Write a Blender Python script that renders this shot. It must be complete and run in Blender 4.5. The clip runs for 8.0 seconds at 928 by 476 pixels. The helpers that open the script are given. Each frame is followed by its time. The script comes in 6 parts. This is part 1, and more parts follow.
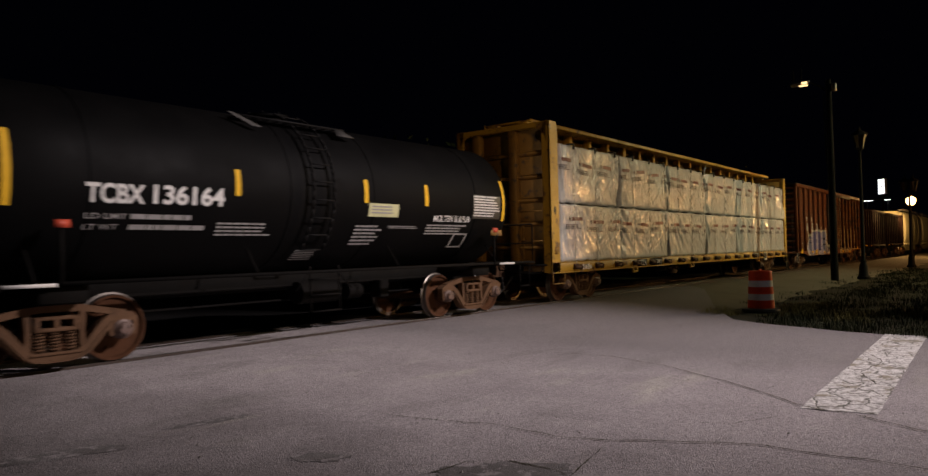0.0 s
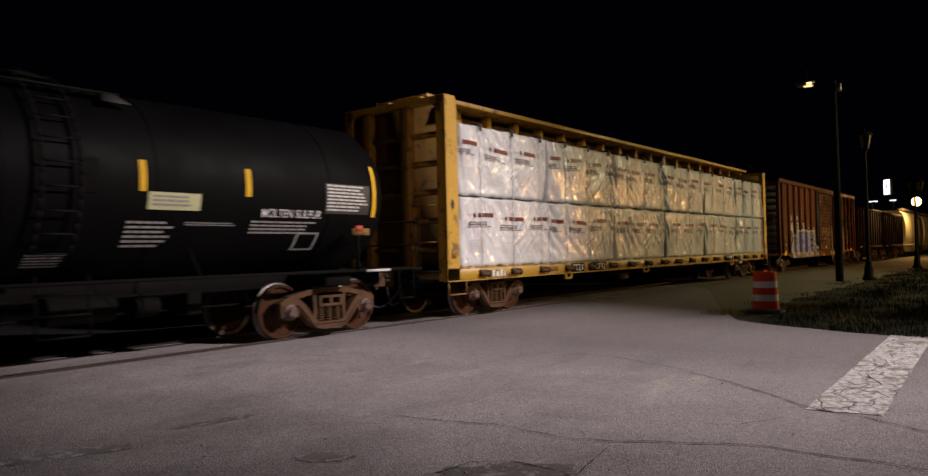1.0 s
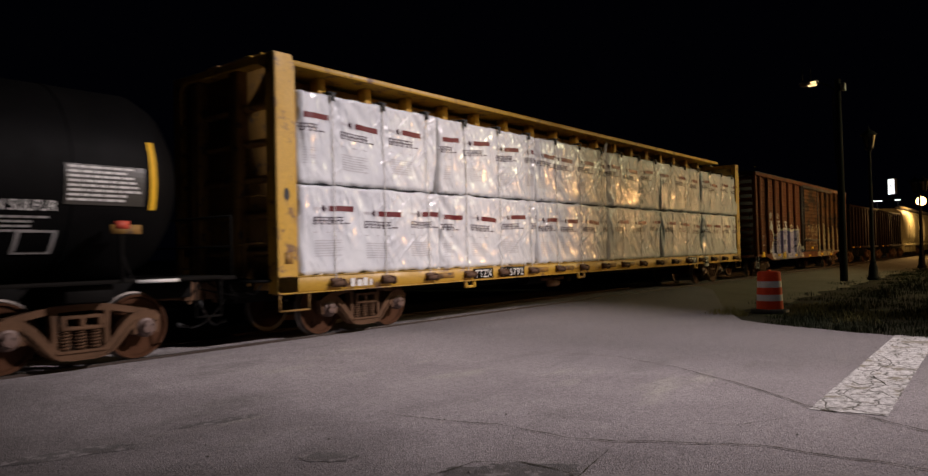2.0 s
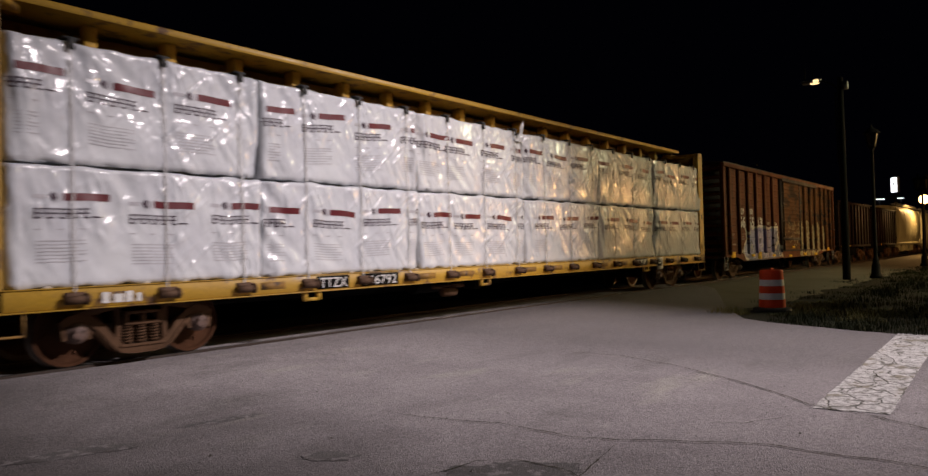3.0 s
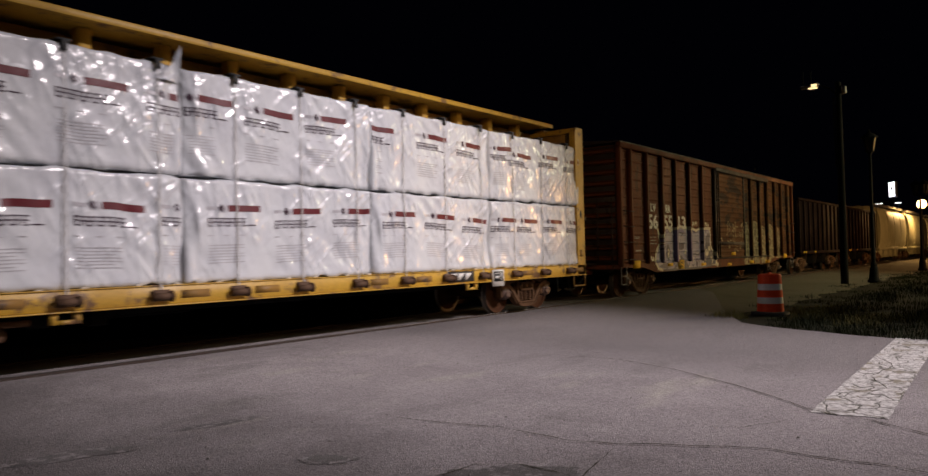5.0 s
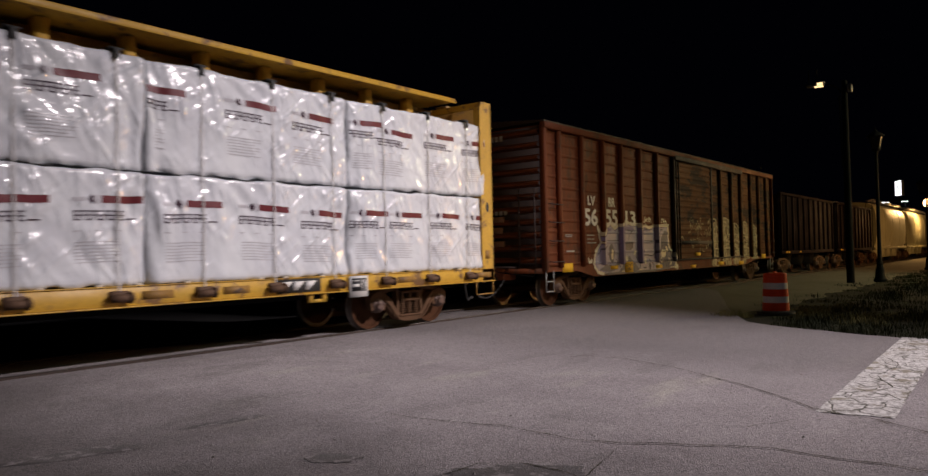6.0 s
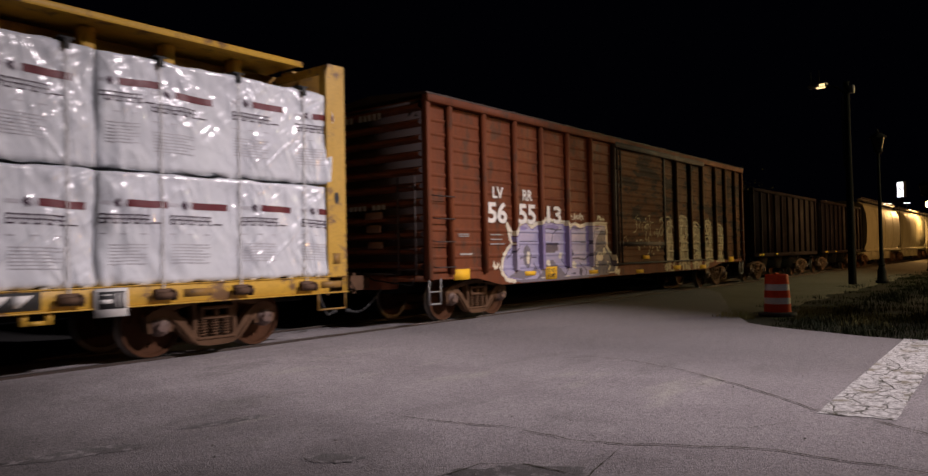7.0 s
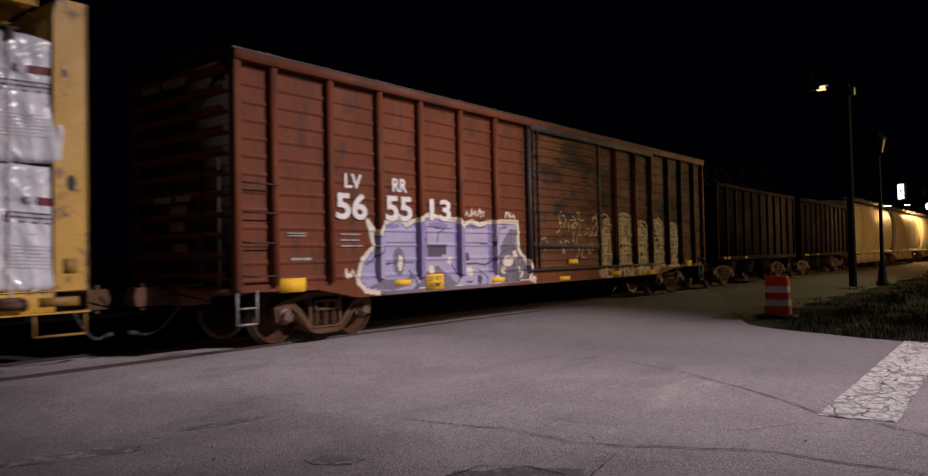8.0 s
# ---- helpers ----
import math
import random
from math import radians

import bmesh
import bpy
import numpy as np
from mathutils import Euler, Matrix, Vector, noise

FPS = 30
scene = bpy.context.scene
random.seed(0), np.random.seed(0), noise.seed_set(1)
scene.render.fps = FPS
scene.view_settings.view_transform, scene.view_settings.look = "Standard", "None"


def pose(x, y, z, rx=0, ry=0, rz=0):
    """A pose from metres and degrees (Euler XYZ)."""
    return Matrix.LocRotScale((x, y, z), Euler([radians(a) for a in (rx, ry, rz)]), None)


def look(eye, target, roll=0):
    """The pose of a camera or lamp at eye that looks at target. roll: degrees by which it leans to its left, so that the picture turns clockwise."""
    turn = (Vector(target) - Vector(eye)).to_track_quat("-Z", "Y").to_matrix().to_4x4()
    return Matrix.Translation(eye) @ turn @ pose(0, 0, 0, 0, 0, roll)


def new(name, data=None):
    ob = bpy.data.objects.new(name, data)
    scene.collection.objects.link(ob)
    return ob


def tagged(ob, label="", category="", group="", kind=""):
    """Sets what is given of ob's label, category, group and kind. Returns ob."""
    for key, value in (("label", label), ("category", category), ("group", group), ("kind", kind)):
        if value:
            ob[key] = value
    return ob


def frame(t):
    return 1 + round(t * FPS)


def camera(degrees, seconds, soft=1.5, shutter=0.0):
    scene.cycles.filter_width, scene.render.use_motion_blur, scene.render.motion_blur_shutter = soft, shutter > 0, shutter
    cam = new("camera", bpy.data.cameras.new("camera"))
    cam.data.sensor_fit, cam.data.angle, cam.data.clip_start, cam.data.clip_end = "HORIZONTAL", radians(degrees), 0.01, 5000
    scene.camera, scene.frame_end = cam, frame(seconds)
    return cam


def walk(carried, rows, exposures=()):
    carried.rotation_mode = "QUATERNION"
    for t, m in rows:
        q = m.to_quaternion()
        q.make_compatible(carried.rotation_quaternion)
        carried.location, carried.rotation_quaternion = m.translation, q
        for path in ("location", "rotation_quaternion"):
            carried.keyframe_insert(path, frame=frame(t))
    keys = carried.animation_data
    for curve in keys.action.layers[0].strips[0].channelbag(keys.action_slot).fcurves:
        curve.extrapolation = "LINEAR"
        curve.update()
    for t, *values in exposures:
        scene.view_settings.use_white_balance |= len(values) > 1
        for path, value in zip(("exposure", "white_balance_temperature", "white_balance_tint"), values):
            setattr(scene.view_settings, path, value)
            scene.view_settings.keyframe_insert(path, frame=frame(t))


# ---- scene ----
# The track runs along x; y points from the camera across the track; z = 0 is the top of the rail.
TRACK_Y = 10.708
SPEED = 4.2616
EYE = 1.38
cam = camera(65.0, 8.0, soft=1.4, shutter=0.5)
# seconds, pitch, roll, yaw
PATH = [(0, 1.074, 1.367, -52.47), (0.5, 1.064, 1.332, -52.263), (1, 1.12, 1.324, -52.157), (2.5, 1.071, 1.397, -51.774),
        (3, 1.043, 1.443, -51.726), (3.5, 1.132, 1.467, -51.817), (4, 1.196, 1.392, -51.864), (4.5, 1.281, 1.303, -51.929),
        (6, 1.227, 1.284, -51.483), (6.5, 1.15, 1.242, -51.294), (7, 1.271, 1.157, -51.369), (7.5, 1.338, 1.13, -51.454),
        (8, 1.403, 1.111, -51.334)]
walk(cam, [(t, pose(0, 0, EYE, 90 + p, r, w)) for t, p, r, w in PATH], exposures=[(0, 0.0, 6750, 11), (1, 0.0, 6750, 11), (2.5, 0.0, 6600, 10), (4.5, 0.0, 6550, 10), (6, 0.0, 6500, 10), (7, 0.0, 6500, 13), (8, 0.0, 6450, 18)])

# ---- light: night sky, a street light behind the camera, a warm lamp far along the track ----
world = bpy.data.worlds.new("night_sky")
scene.world = world
world.use_nodes = True
world.node_tree.nodes["Background"].inputs["Color"].default_value = (0.0003, 0.00033, 0.0009, 1)
world.node_tree.nodes["Background"].inputs["Strength"].default_value = 1.0


def lamp(name, kind, eye, target, power, colour, size, cone=0, blend=0.5):
    data = bpy.data.lights.new(name, kind)
    data.energy, data.color = power, colour
    data.shadow_soft_size = size
    if kind == "SPOT":
        data.spot_size, data.spot_blend = radians(cone), blend
    ob = new(name, data)
    ob.matrix_world = look(eye, target)
    return ob


lamp("street_light", "SPOT", (19.0, -16.0, 17.0), (9.7, 5.6, 1.0), 43500, (1.0, 0.885, 0.915), 0.6, 36, 1.0)
lamp("sodium_street_light", "SPOT", (38.0, -8.0, 9.0), (34.0, 6.0, 1.5), 5000, (1.0, 0.96, 0.58), 0.2, 112, 0.8)
lamp("yard_light", "SPOT", (4.5, -10.0, 7.5), (15.0, 10.0, 3.0), 2700, (1.0, 0.66, 0.34), 0.25, 30, 0.9)
lamp("park_lamp", "POINT", (54.0, -11.0, 4.4), (54, -11, 0), 6500, (1.0, 0.5, 0.17), 0.3)
lamp("warm_lamp", "POINT", (80.0, 8.28, 5.15), (80, 8.28, 0), 2200, (1.0, 0.56, 0.2), 0.16)


# ---- materials ----
def node_mat(name):
    m = bpy.data.materials.new(name)
    m.use_nodes = True
    return m, m.node_tree.nodes, m.node_tree.links, m.node_tree.nodes["Principled BSDF"]


def noise_node(nodes, links, coord, scale, detail=5.0, rough=0.6):
    n = nodes.new("ShaderNodeTexNoise")
    n.inputs["Scale"].default_value, n.inputs["Detail"].default_value, n.inputs["Roughness"].default_value = scale, detail, rough
    links.new(coord, n.inputs["Vector"])
    return n.outputs["Fac"]


def ramp(nodes, links, fac, lo, hi):
    r = nodes.new("ShaderNodeMapRange")
    r.inputs["From Min"].default_value, r.inputs["From Max"].default_value = lo, hi
    links.new(fac, r.inputs["Value"])
    return r.outputs["Result"]


def mix(nodes, links, fac, a, b):
    m = nodes.new("ShaderNodeMix")
    m.data_type = "RGBA"
    if isinstance(fac, float):
        m.inputs["Factor"].default_value = fac
    else:
        links.new(fac, m.inputs["Factor"])
    for sock, v in (("A", a), ("B", b)):
        target = [i for i in m.inputs if i.name == sock and i.type == "RGBA"][0]
        if isinstance(v, tuple):
            target.default_value = (*v, 1)
        else:
            links.new(v, target)
    return [o for o in m.outputs if o.type == "RGBA"][0]


def mat(name, c1, c2, scale=1.5, rough=0.6, metal=0.0, bump=0.15, bscale=40.0, wear=None, wear_at=0.62, wear_scale=4.0, rough_var=0.15, spec=0.5, squash=(1, 1, 1), streak=None):
    m, nodes, links, b = node_mat(name)
    tc = nodes.new("ShaderNodeTexCoord")
    mp = nodes.new("ShaderNodeMapping")
    mp.inputs["Scale"].default_value = squash
    links.new(tc.outputs["Object"], mp.inputs["Vector"])
    co = mp.outputs["Vector"]
    big = noise_node(nodes, links, co, scale)
    fine = noise_node(nodes, links, co, bscale, 3.0)
    colour = mix(nodes, links, ramp(nodes, links, big, 0.35, 0.68), c1, c2)
    colour = mix(nodes, links, ramp(nodes, links, fine, 0.3, 0.9), colour, tuple(0.6 * v for v in c1))
    if wear:
        w = noise_node(nodes, links, co, wear_scale, 8.0, 0.7)
        colour = mix(nodes, links, ramp(nodes, links, w, wear_at, wear_at + 0.07), colour, wear)
    if streak:
        up = nodes.new("ShaderNodeMapping")
        up.inputs["Scale"].default_value = (5.0, 5.0, 0.35)
        links.new(tc.outputs["Object"], up.inputs["Vector"])
        run = noise_node(nodes, links, up.outputs["Vector"], 1.6, 6.0, 0.7)
        colour = mix(nodes, links, ramp(nodes, links, run, 0.5, 0.78), colour, streak)
    links.new(colour, b.inputs["Base Color"])
    links.new(ramp_out(nodes, links, big, rough - rough_var, rough + rough_var), b.inputs["Roughness"])
    b.inputs["Metallic"].default_value = metal
    b.inputs["Specular IOR Level"].default_value = spec
    bp = nodes.new("ShaderNodeBump")
    bp.inputs["Strength"].default_value, bp.inputs["Distance"].default_value = bump, 0.02
    links.new(fine, bp.inputs["Height"])
    links.new(bp.outputs["Normal"], b.inputs["Normal"])
    return m


def ramp_out(nodes, links, fac, lo, hi):
    r = nodes.new("ShaderNodeMapRange")
    r.inputs["From Min"].default_value, r.inputs["From Max"].default_value = 0.3, 0.7
    r.inputs["To Min"].default_value, r.inputs["To Max"].default_value = max(lo, 0.03), min(hi, 1.0)
    links.new(fac, r.inputs["Value"])
    return r.outputs["Result"]


def glow_mat(name, colour, strength):
    m, nodes, links, b = node_mat(name)
    b.inputs["Base Color"].default_value = (*colour, 1)
    b.inputs["Emission Color"].default_value = (*colour, 1)
    b.inputs["Emission Strength"].default_value = strength
    return m


def asphalt_mat():
    m, nodes, links, b = node_mat("worn_asphalt")
    tc = nodes.new("ShaderNodeTexCoord")
    co = tc.outputs["Object"]
    mp = nodes.new("ShaderNodeMapping")
    mp.inputs["Rotation"].default_value = (0, 0, radians(38))
    mp.inputs["Scale"].default_value = (0.45, 1.5, 1)
    links.new(co, mp.inputs["Vector"])
    streak = noise_node(nodes, links, mp.outputs["Vector"], 0.9, 6.0, 0.6)
    big = noise_node(nodes, links, co, 0.55, 6.0, 0.65)
    grain = noise_node(nodes, links, co, 75.0, 4.0, 0.75)
    vor = nodes.new("ShaderNodeTexVoronoi")
    vor.inputs["Scale"].default_value = 70.0
    links.new(co, vor.inputs["Vector"])
    c = mix(nodes, links, ramp(nodes, links, big, 0.34, 0.68), (0.27, 0.247, 0.255), (0.35, 0.323, 0.332))
    c = mix(nodes, links, ramp(nodes, links, streak, 0.56, 0.76), c, (0.19, 0.18, 0.176))
    c = mix(nodes, links, ramp(nodes, links, streak, 0.40, 0.24), c, (0.40, 0.382, 0.345))
    mid = noise_node(nodes, links, co, 2.6, 6.0, 0.72)
    c = mix(nodes, links, ramp(nodes, links, mid, 0.55, 0.85), c, (0.2, 0.186, 0.186))
    c = mix(nodes, links, ramp(nodes, links, mid, 0.42, 0.16), c, (0.40, 0.38, 0.37))
    # light falloff put into the colour: asphalt darkens to both sides of a paler band
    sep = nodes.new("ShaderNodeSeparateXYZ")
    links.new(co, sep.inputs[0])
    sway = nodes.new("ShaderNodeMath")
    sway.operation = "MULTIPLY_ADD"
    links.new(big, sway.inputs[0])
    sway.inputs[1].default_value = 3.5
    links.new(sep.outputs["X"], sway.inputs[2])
    left_falloff = ramp(nodes, links, sway.outputs[0], 6.8, 4.2)
    right_falloff = ramp(nodes, links, sway.outputs[0], 10.2, 12.6)
    for falloff_fac, tone in ((left_falloff, (0.098, 0.09, 0.088)), (right_falloff, (0.165, 0.152, 0.156))):
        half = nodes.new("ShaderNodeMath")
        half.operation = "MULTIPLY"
        links.new(falloff_fac, half.inputs[0])
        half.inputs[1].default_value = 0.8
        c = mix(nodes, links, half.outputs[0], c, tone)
    stone = mix(nodes, links, vor.outputs["Color"], (0.3, 0.3, 0.3), (1.75, 1.72, 1.69))
    mul = nodes.new("ShaderNodeMix")
    mul.data_type, mul.blend_type = "RGBA", "MULTIPLY"
    mul.inputs["Factor"].default_value = 0.6
    ins = [i for i in mul.inputs if i.type == "RGBA"]
    links.new(c, ins[0])
    links.new(stone, ins[1])
    links.new([o for o in mul.outputs if o.type == "RGBA"][0], b.inputs["Base Color"])
    b.inputs["Roughness"].default_value = 0.82
    b.inputs["Specular IOR Level"].default_value = 0.35
    add = nodes.new("ShaderNodeMath")
    add.operation = "ADD"
    links.new(grain, add.inputs[0])
    links.new(vor.outputs["Distance"], add.inputs[1])
    bp = nodes.new("ShaderNodeBump")
    bp.inputs["Strength"].default_value, bp.inputs["Distance"].default_value = 0.55, 0.012
    links.new(add.outputs[0], bp.inputs["Height"])
    links.new(bp.outputs["Normal"], b.inputs["Normal"])
    return m


def line_paint_mat():
    m, nodes, links, b = node_mat("cracked_white_line_paint")
    tc = nodes.new("ShaderNodeTexCoord")
    co = tc.outputs["Object"]
    warp = nodes.new("ShaderNodeTexNoise")
    warp.inputs["Scale"].default_value = 3.0
    links.new(co, warp.inputs["Vector"])
    sum_ = nodes.new("ShaderNodeVectorMath")
    sum_.operation = "MULTIPLY_ADD"
    links.new(warp.outputs["Color"], sum_.inputs[0])
    sum_.inputs[1].default_value = (0.35, 0.35, 0)
    links.new(co, sum_.inputs[2])
    vor = nodes.new("ShaderNodeTexVoronoi")
    vor.feature = "DISTANCE_TO_EDGE"
    vor.inputs["Scale"].default_value = 4.2
    links.new(sum_.outputs[0], vor.inputs["Vector"])
    crack = ramp(nodes, links, vor.outputs["Distance"], 0.012, 0.05)
    wear = noise_node(nodes, links, co, 16.0, 8.0, 0.75)
    c = mix(nodes, links, ramp(nodes, links, wear, 0.46, 0.57), (0.66, 0.645, 0.63), (0.3, 0.285, 0.275))
    bald = noise_node(nodes, links, co, 3.2, 6.0, 0.7)
    c = mix(nodes, links, ramp(nodes, links, bald, 0.55, 0.6), c, (0.24, 0.215, 0.165))
    c = mix(nodes, links, crack, (0.09, 0.088, 0.07), c)
    links.new(c, b.inputs["Base Color"])
    b.inputs["Roughness"].default_value = 0.7
    bp = nodes.new("ShaderNodeBump")
    bp.inputs["Strength"].default_value, bp.inputs["Distance"].default_value = 0.5, 0.01
    links.new(crack, bp.inputs["Height"])
    links.new(bp.outputs["Normal"], b.inputs["Normal"])
    return m


def plastic_mat():
    m, nodes, links, b = node_mat("white_plastic_wrap")
    tc = nodes.new("ShaderNodeTexCoord")
    co = tc.outputs["Object"]
    big = noise_node(nodes, links, co, 1.3, 5.0, 0.6)
    total = None
    for sc, amp, kind, turn, stretch in ((1.9, 0.9, "RIDGED_MULTIFRACTAL", 32, (2.8, 1, 0.7)), (2.3, 0.8, "RIDGED_MULTIFRACTAL", -50, (3.0, 1, 0.7)), (1.3, 0.8, "RIDGED_MULTIFRACTAL", 8, (4.5, 1, 0.6)), (1.3, 0.6, "FBM", 0, (1, 1, 1)), (4.5, 0.2, "RIDGED_MULTIFRACTAL", 20, (2.2, 1, 0.8)), (6.5, 0.1, "RIDGED_MULTIFRACTAL", -35, (2.0, 1, 0.9))):
        mp = nodes.new("ShaderNodeMapping")
        mp.inputs["Scale"].default_value = stretch
        tn = nodes.new("ShaderNodeMapping")
        tn.inputs["Rotation"].default_value = (0, radians(turn), 0)
        links.new(co, tn.inputs["Vector"])
        links.new(tn.outputs["Vector"], mp.inputs["Vector"])
        wr = nodes.new("ShaderNodeTexNoise")
        wr.noise_type = kind
        wr.inputs["Scale"].default_value, wr.inputs["Detail"].default_value = sc, 2.0
        wr.inputs["Distortion"].default_value = 0.5
        links.new(mp.outputs["Vector"], wr.inputs["Vector"])
        ma = nodes.new("ShaderNodeMath")
        ma.operation = "MULTIPLY_ADD"
        links.new(wr.outputs["Fac"], ma.inputs[0])
        ma.inputs[1].default_value = amp
        if total is None:
            ma.inputs[2].default_value = 0.0
        else:
            links.new(total, ma.inputs[2])
        total = ma.outputs[0]
    patch = ramp(nodes, links, noise_node(nodes, links, co, 0.9, 3.0, 0.55), 0.42, 0.66)
    soft = nodes.new("ShaderNodeMath")
    soft.operation = "MULTIPLY_ADD"
    links.new(patch, soft.inputs[0])
    soft.inputs[1].default_value, soft.inputs[2].default_value = 0.85, 0.15
    scaled = nodes.new("ShaderNodeMath")
    scaled.operation = "MULTIPLY"
    links.new(total, scaled.inputs[0])
    links.new(soft.outputs[0], scaled.inputs[1])
    total = scaled.outputs[0]
    c = mix(nodes, links, ramp(nodes, links, big, 0.35, 0.7), (0.62, 0.64, 0.66), (0.53, 0.545, 0.585))
    links.new(c, b.inputs["Base Color"])
    b.inputs["Roughness"].default_value = 0.5
    b.inputs["Coat Weight"].default_value, b.inputs["Coat Roughness"].default_value = 0.85, 0.14
    b.inputs["Specular IOR Level"].default_value = 0.22
    bp = nodes.new("ShaderNodeBump")
    bp.inputs["Strength"].default_value, bp.inputs["Distance"].default_value = 0.85, 0.075
    links.new(total, bp.inputs["Height"])
    links.new(bp.outputs["Normal"], b.inputs["Normal"])
    links.new(bp.outputs["Normal"], b.inputs["Coat Normal"])
    return m


M_ASPHALT, M_LINE, M_WRAP = asphalt_mat(), line_paint_mat(), plastic_mat()
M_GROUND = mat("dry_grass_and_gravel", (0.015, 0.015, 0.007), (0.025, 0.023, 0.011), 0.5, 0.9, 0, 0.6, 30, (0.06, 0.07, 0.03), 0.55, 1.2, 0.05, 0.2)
M_GRAVEL = mat("packed_gravel", (0.2, 0.182, 0.14), (0.145, 0.132, 0.095), 0.6, 0.9, 0, 0.8, 35, (0.19, 0.17, 0.125), 0.55, 6.0, 0.05, 0.2)
# asphalt with the shade behind the train put into its colour
M_ASPHALT_SHADED = mat("asphalt_darkened_for_shade", (0.03, 0.029, 0.029), (0.045, 0.043, 0.042), 0.8, 0.9, 0, 0.4, 60, spec=0.15)
M_STAIN = mat("oil_stained_asphalt", (0.12, 0.112, 0.11), (0.2, 0.19, 0.186), 3.5, 0.75, 0, 0.5, 70, (0.26, 0.24, 0.24), 0.52, 9.0, 0.1, 0.3)
M_GRIT = mat("mixed_grit", (0.3, 0.28, 0.26), (0.08, 0.07, 0.06), 9, 0.5, 0, 0.1, 60)
M_CRACK = mat("crack_dirt", (0.035, 0.032, 0.022), (0.07, 0.066, 0.034), 3, 0.95, 0, 0.3, 50, None, rough_var=0.03, spec=0.2)
M_RAIL = mat("rusty_rail_steel", (0.035, 0.024, 0.018), (0.06, 0.036, 0.025), 3, 0.8, 0.1, 0.2, 60)
M_RAILTOP = mat("polished_rail_head", (0.16, 0.14, 0.12), (0.22, 0.2, 0.18), 3, 0.42, 0.8, 0.05, 80, rough_var=0.06)
M_TIE = mat("old_wooden_tie", (0.07, 0.055, 0.04), (0.12, 0.095, 0.07), 2, 0.9, 0, 0.4, 30, squash=(3, 0.6, 1))
M_YELLOW = mat("yellow_car_paint", (0.56, 0.33, 0.035), (0.47, 0.27, 0.03), 1.2, 0.5, 0, 0.12, 30, (0.15, 0.08, 0.035), 0.545, 3.0)
# a darker, browner yellow for deck, web, end sheets and fittings
M_YELLOWDARK = mat("worn_dark_yellow_paint", (0.3, 0.16, 0.026), (0.2, 0.105, 0.024), 1.6, 0.65, 0, 0.2, 30, (0.07, 0.045, 0.03), 0.55, 4.0)
M_WINCH = mat("rusty_winch_iron", (0.09, 0.05, 0.03), (0.14, 0.075, 0.04), 8, 0.7, 0.4, 0.3, 50)
M_RUST = mat("truck_cast_iron", (0.125, 0.067, 0.036), (0.07, 0.04, 0.024), 2.5, 0.85, 0.0, 0.3, 35, (0.035, 0.026, 0.02), 0.6, 5.0, spec=0.15)
M_BEARING = mat("greasy_bearing_cap", (0.16, 0.1, 0.08), (0.09, 0.06, 0.05), 6, 0.5, 0.2, 0.2, 50)
M_WHEEL = mat("rusty_wheel", (0.078, 0.031, 0.013), (0.045, 0.02, 0.01), 3, 0.85, 0.0, 0.2, 40, spec=0.15)
M_TREAD = mat("bright_wheel_tread", (0.2, 0.18, 0.16), (0.12, 0.1, 0.09), 3, 0.45, 0.9, 0.05, 60)
M_UNDER = mat("black_underframe", (0.0035, 0.0032, 0.003), (0.007, 0.006, 0.005), 2, 0.85, 0, 0.2, 30, spec=0.1)
M_TANK = mat("black_tank_paint", (0.0026, 0.0026, 0.0028), (0.0042, 0.004, 0.004), 0.9, 0.6, 0, 0.08, 25, (0.009, 0.008, 0.007), 0.68, 2.0, 0.1, 0.06)
M_PANEL = mat("dark_grey_data_panel", (0.05, 0.045, 0.035), (0.035, 0.032, 0.026), 4, 0.5, 0, 0.05, 40)
M_WHITE = mat("white_stencil_paint", (0.72, 0.71, 0.68), (0.62, 0.6, 0.57), 6, 0.6, 0, 0.05, 40)
M_GREYPRINT = mat("grey_stencil_paint", (0.34, 0.33, 0.32), (0.26, 0.25, 0.24), 6, 0.6, 0, 0.05, 40)
M_REFLECT = mat("yellow_reflective_tape", (0.85, 0.5, 0.03), (0.75, 0.43, 0.03), 5, 0.65, 0, 0.05, 60, rough_var=0.05, spec=0.15)
M_SIGNYEL = mat("pale_yellow_placard", (0.62, 0.6, 0.33), (0.5, 0.5, 0.27), 4, 0.5, 0, 0.05, 40)
M_REDTAG = mat("red_marker_paint", (0.55, 0.07, 0.03), (0.45, 0.06, 0.03), 6, 0.5, 0, 0.05, 40)
M_BOXRED = mat("boxcar_oxide_red", (0.165, 0.046, 0.017), (0.11, 0.033, 0.014), 0.9, 0.65, 0, 0.25, 25, (0.075, 0.032, 0.018), 0.54, 2.2, spec=0.15, squash=(1, 1, 0.5), streak=(0.06, 0.028, 0.017))
M_BOXDARK = mat("boxcar_dark_steel", (0.03, 0.014, 0.011), (0.018, 0.011, 0.009), 2, 0.7, 0, 0.2, 30)
M_DOOR = mat("grimy_door_paint", (0.14, 0.055, 0.018), (0.09, 0.036, 0.014), 0.9, 0.7, 0, 0.15, 25, (0.025, 0.015, 0.011), 0.5, 1.3, spec=0.15, squash=(0.5, 1, 1.4), streak=(0.05, 0.026, 0.015))
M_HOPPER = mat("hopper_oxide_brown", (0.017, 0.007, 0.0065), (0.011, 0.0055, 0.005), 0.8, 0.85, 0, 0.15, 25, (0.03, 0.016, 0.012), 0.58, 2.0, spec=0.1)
M_COVERED = mat("covered_hopper_grey_tan", (0.46, 0.45, 0.3), (0.38, 0.36, 0.24), 0.6, 0.5, 0, 0.1, 25, (0.15, 0.1, 0.06), 0.66, 2.0)
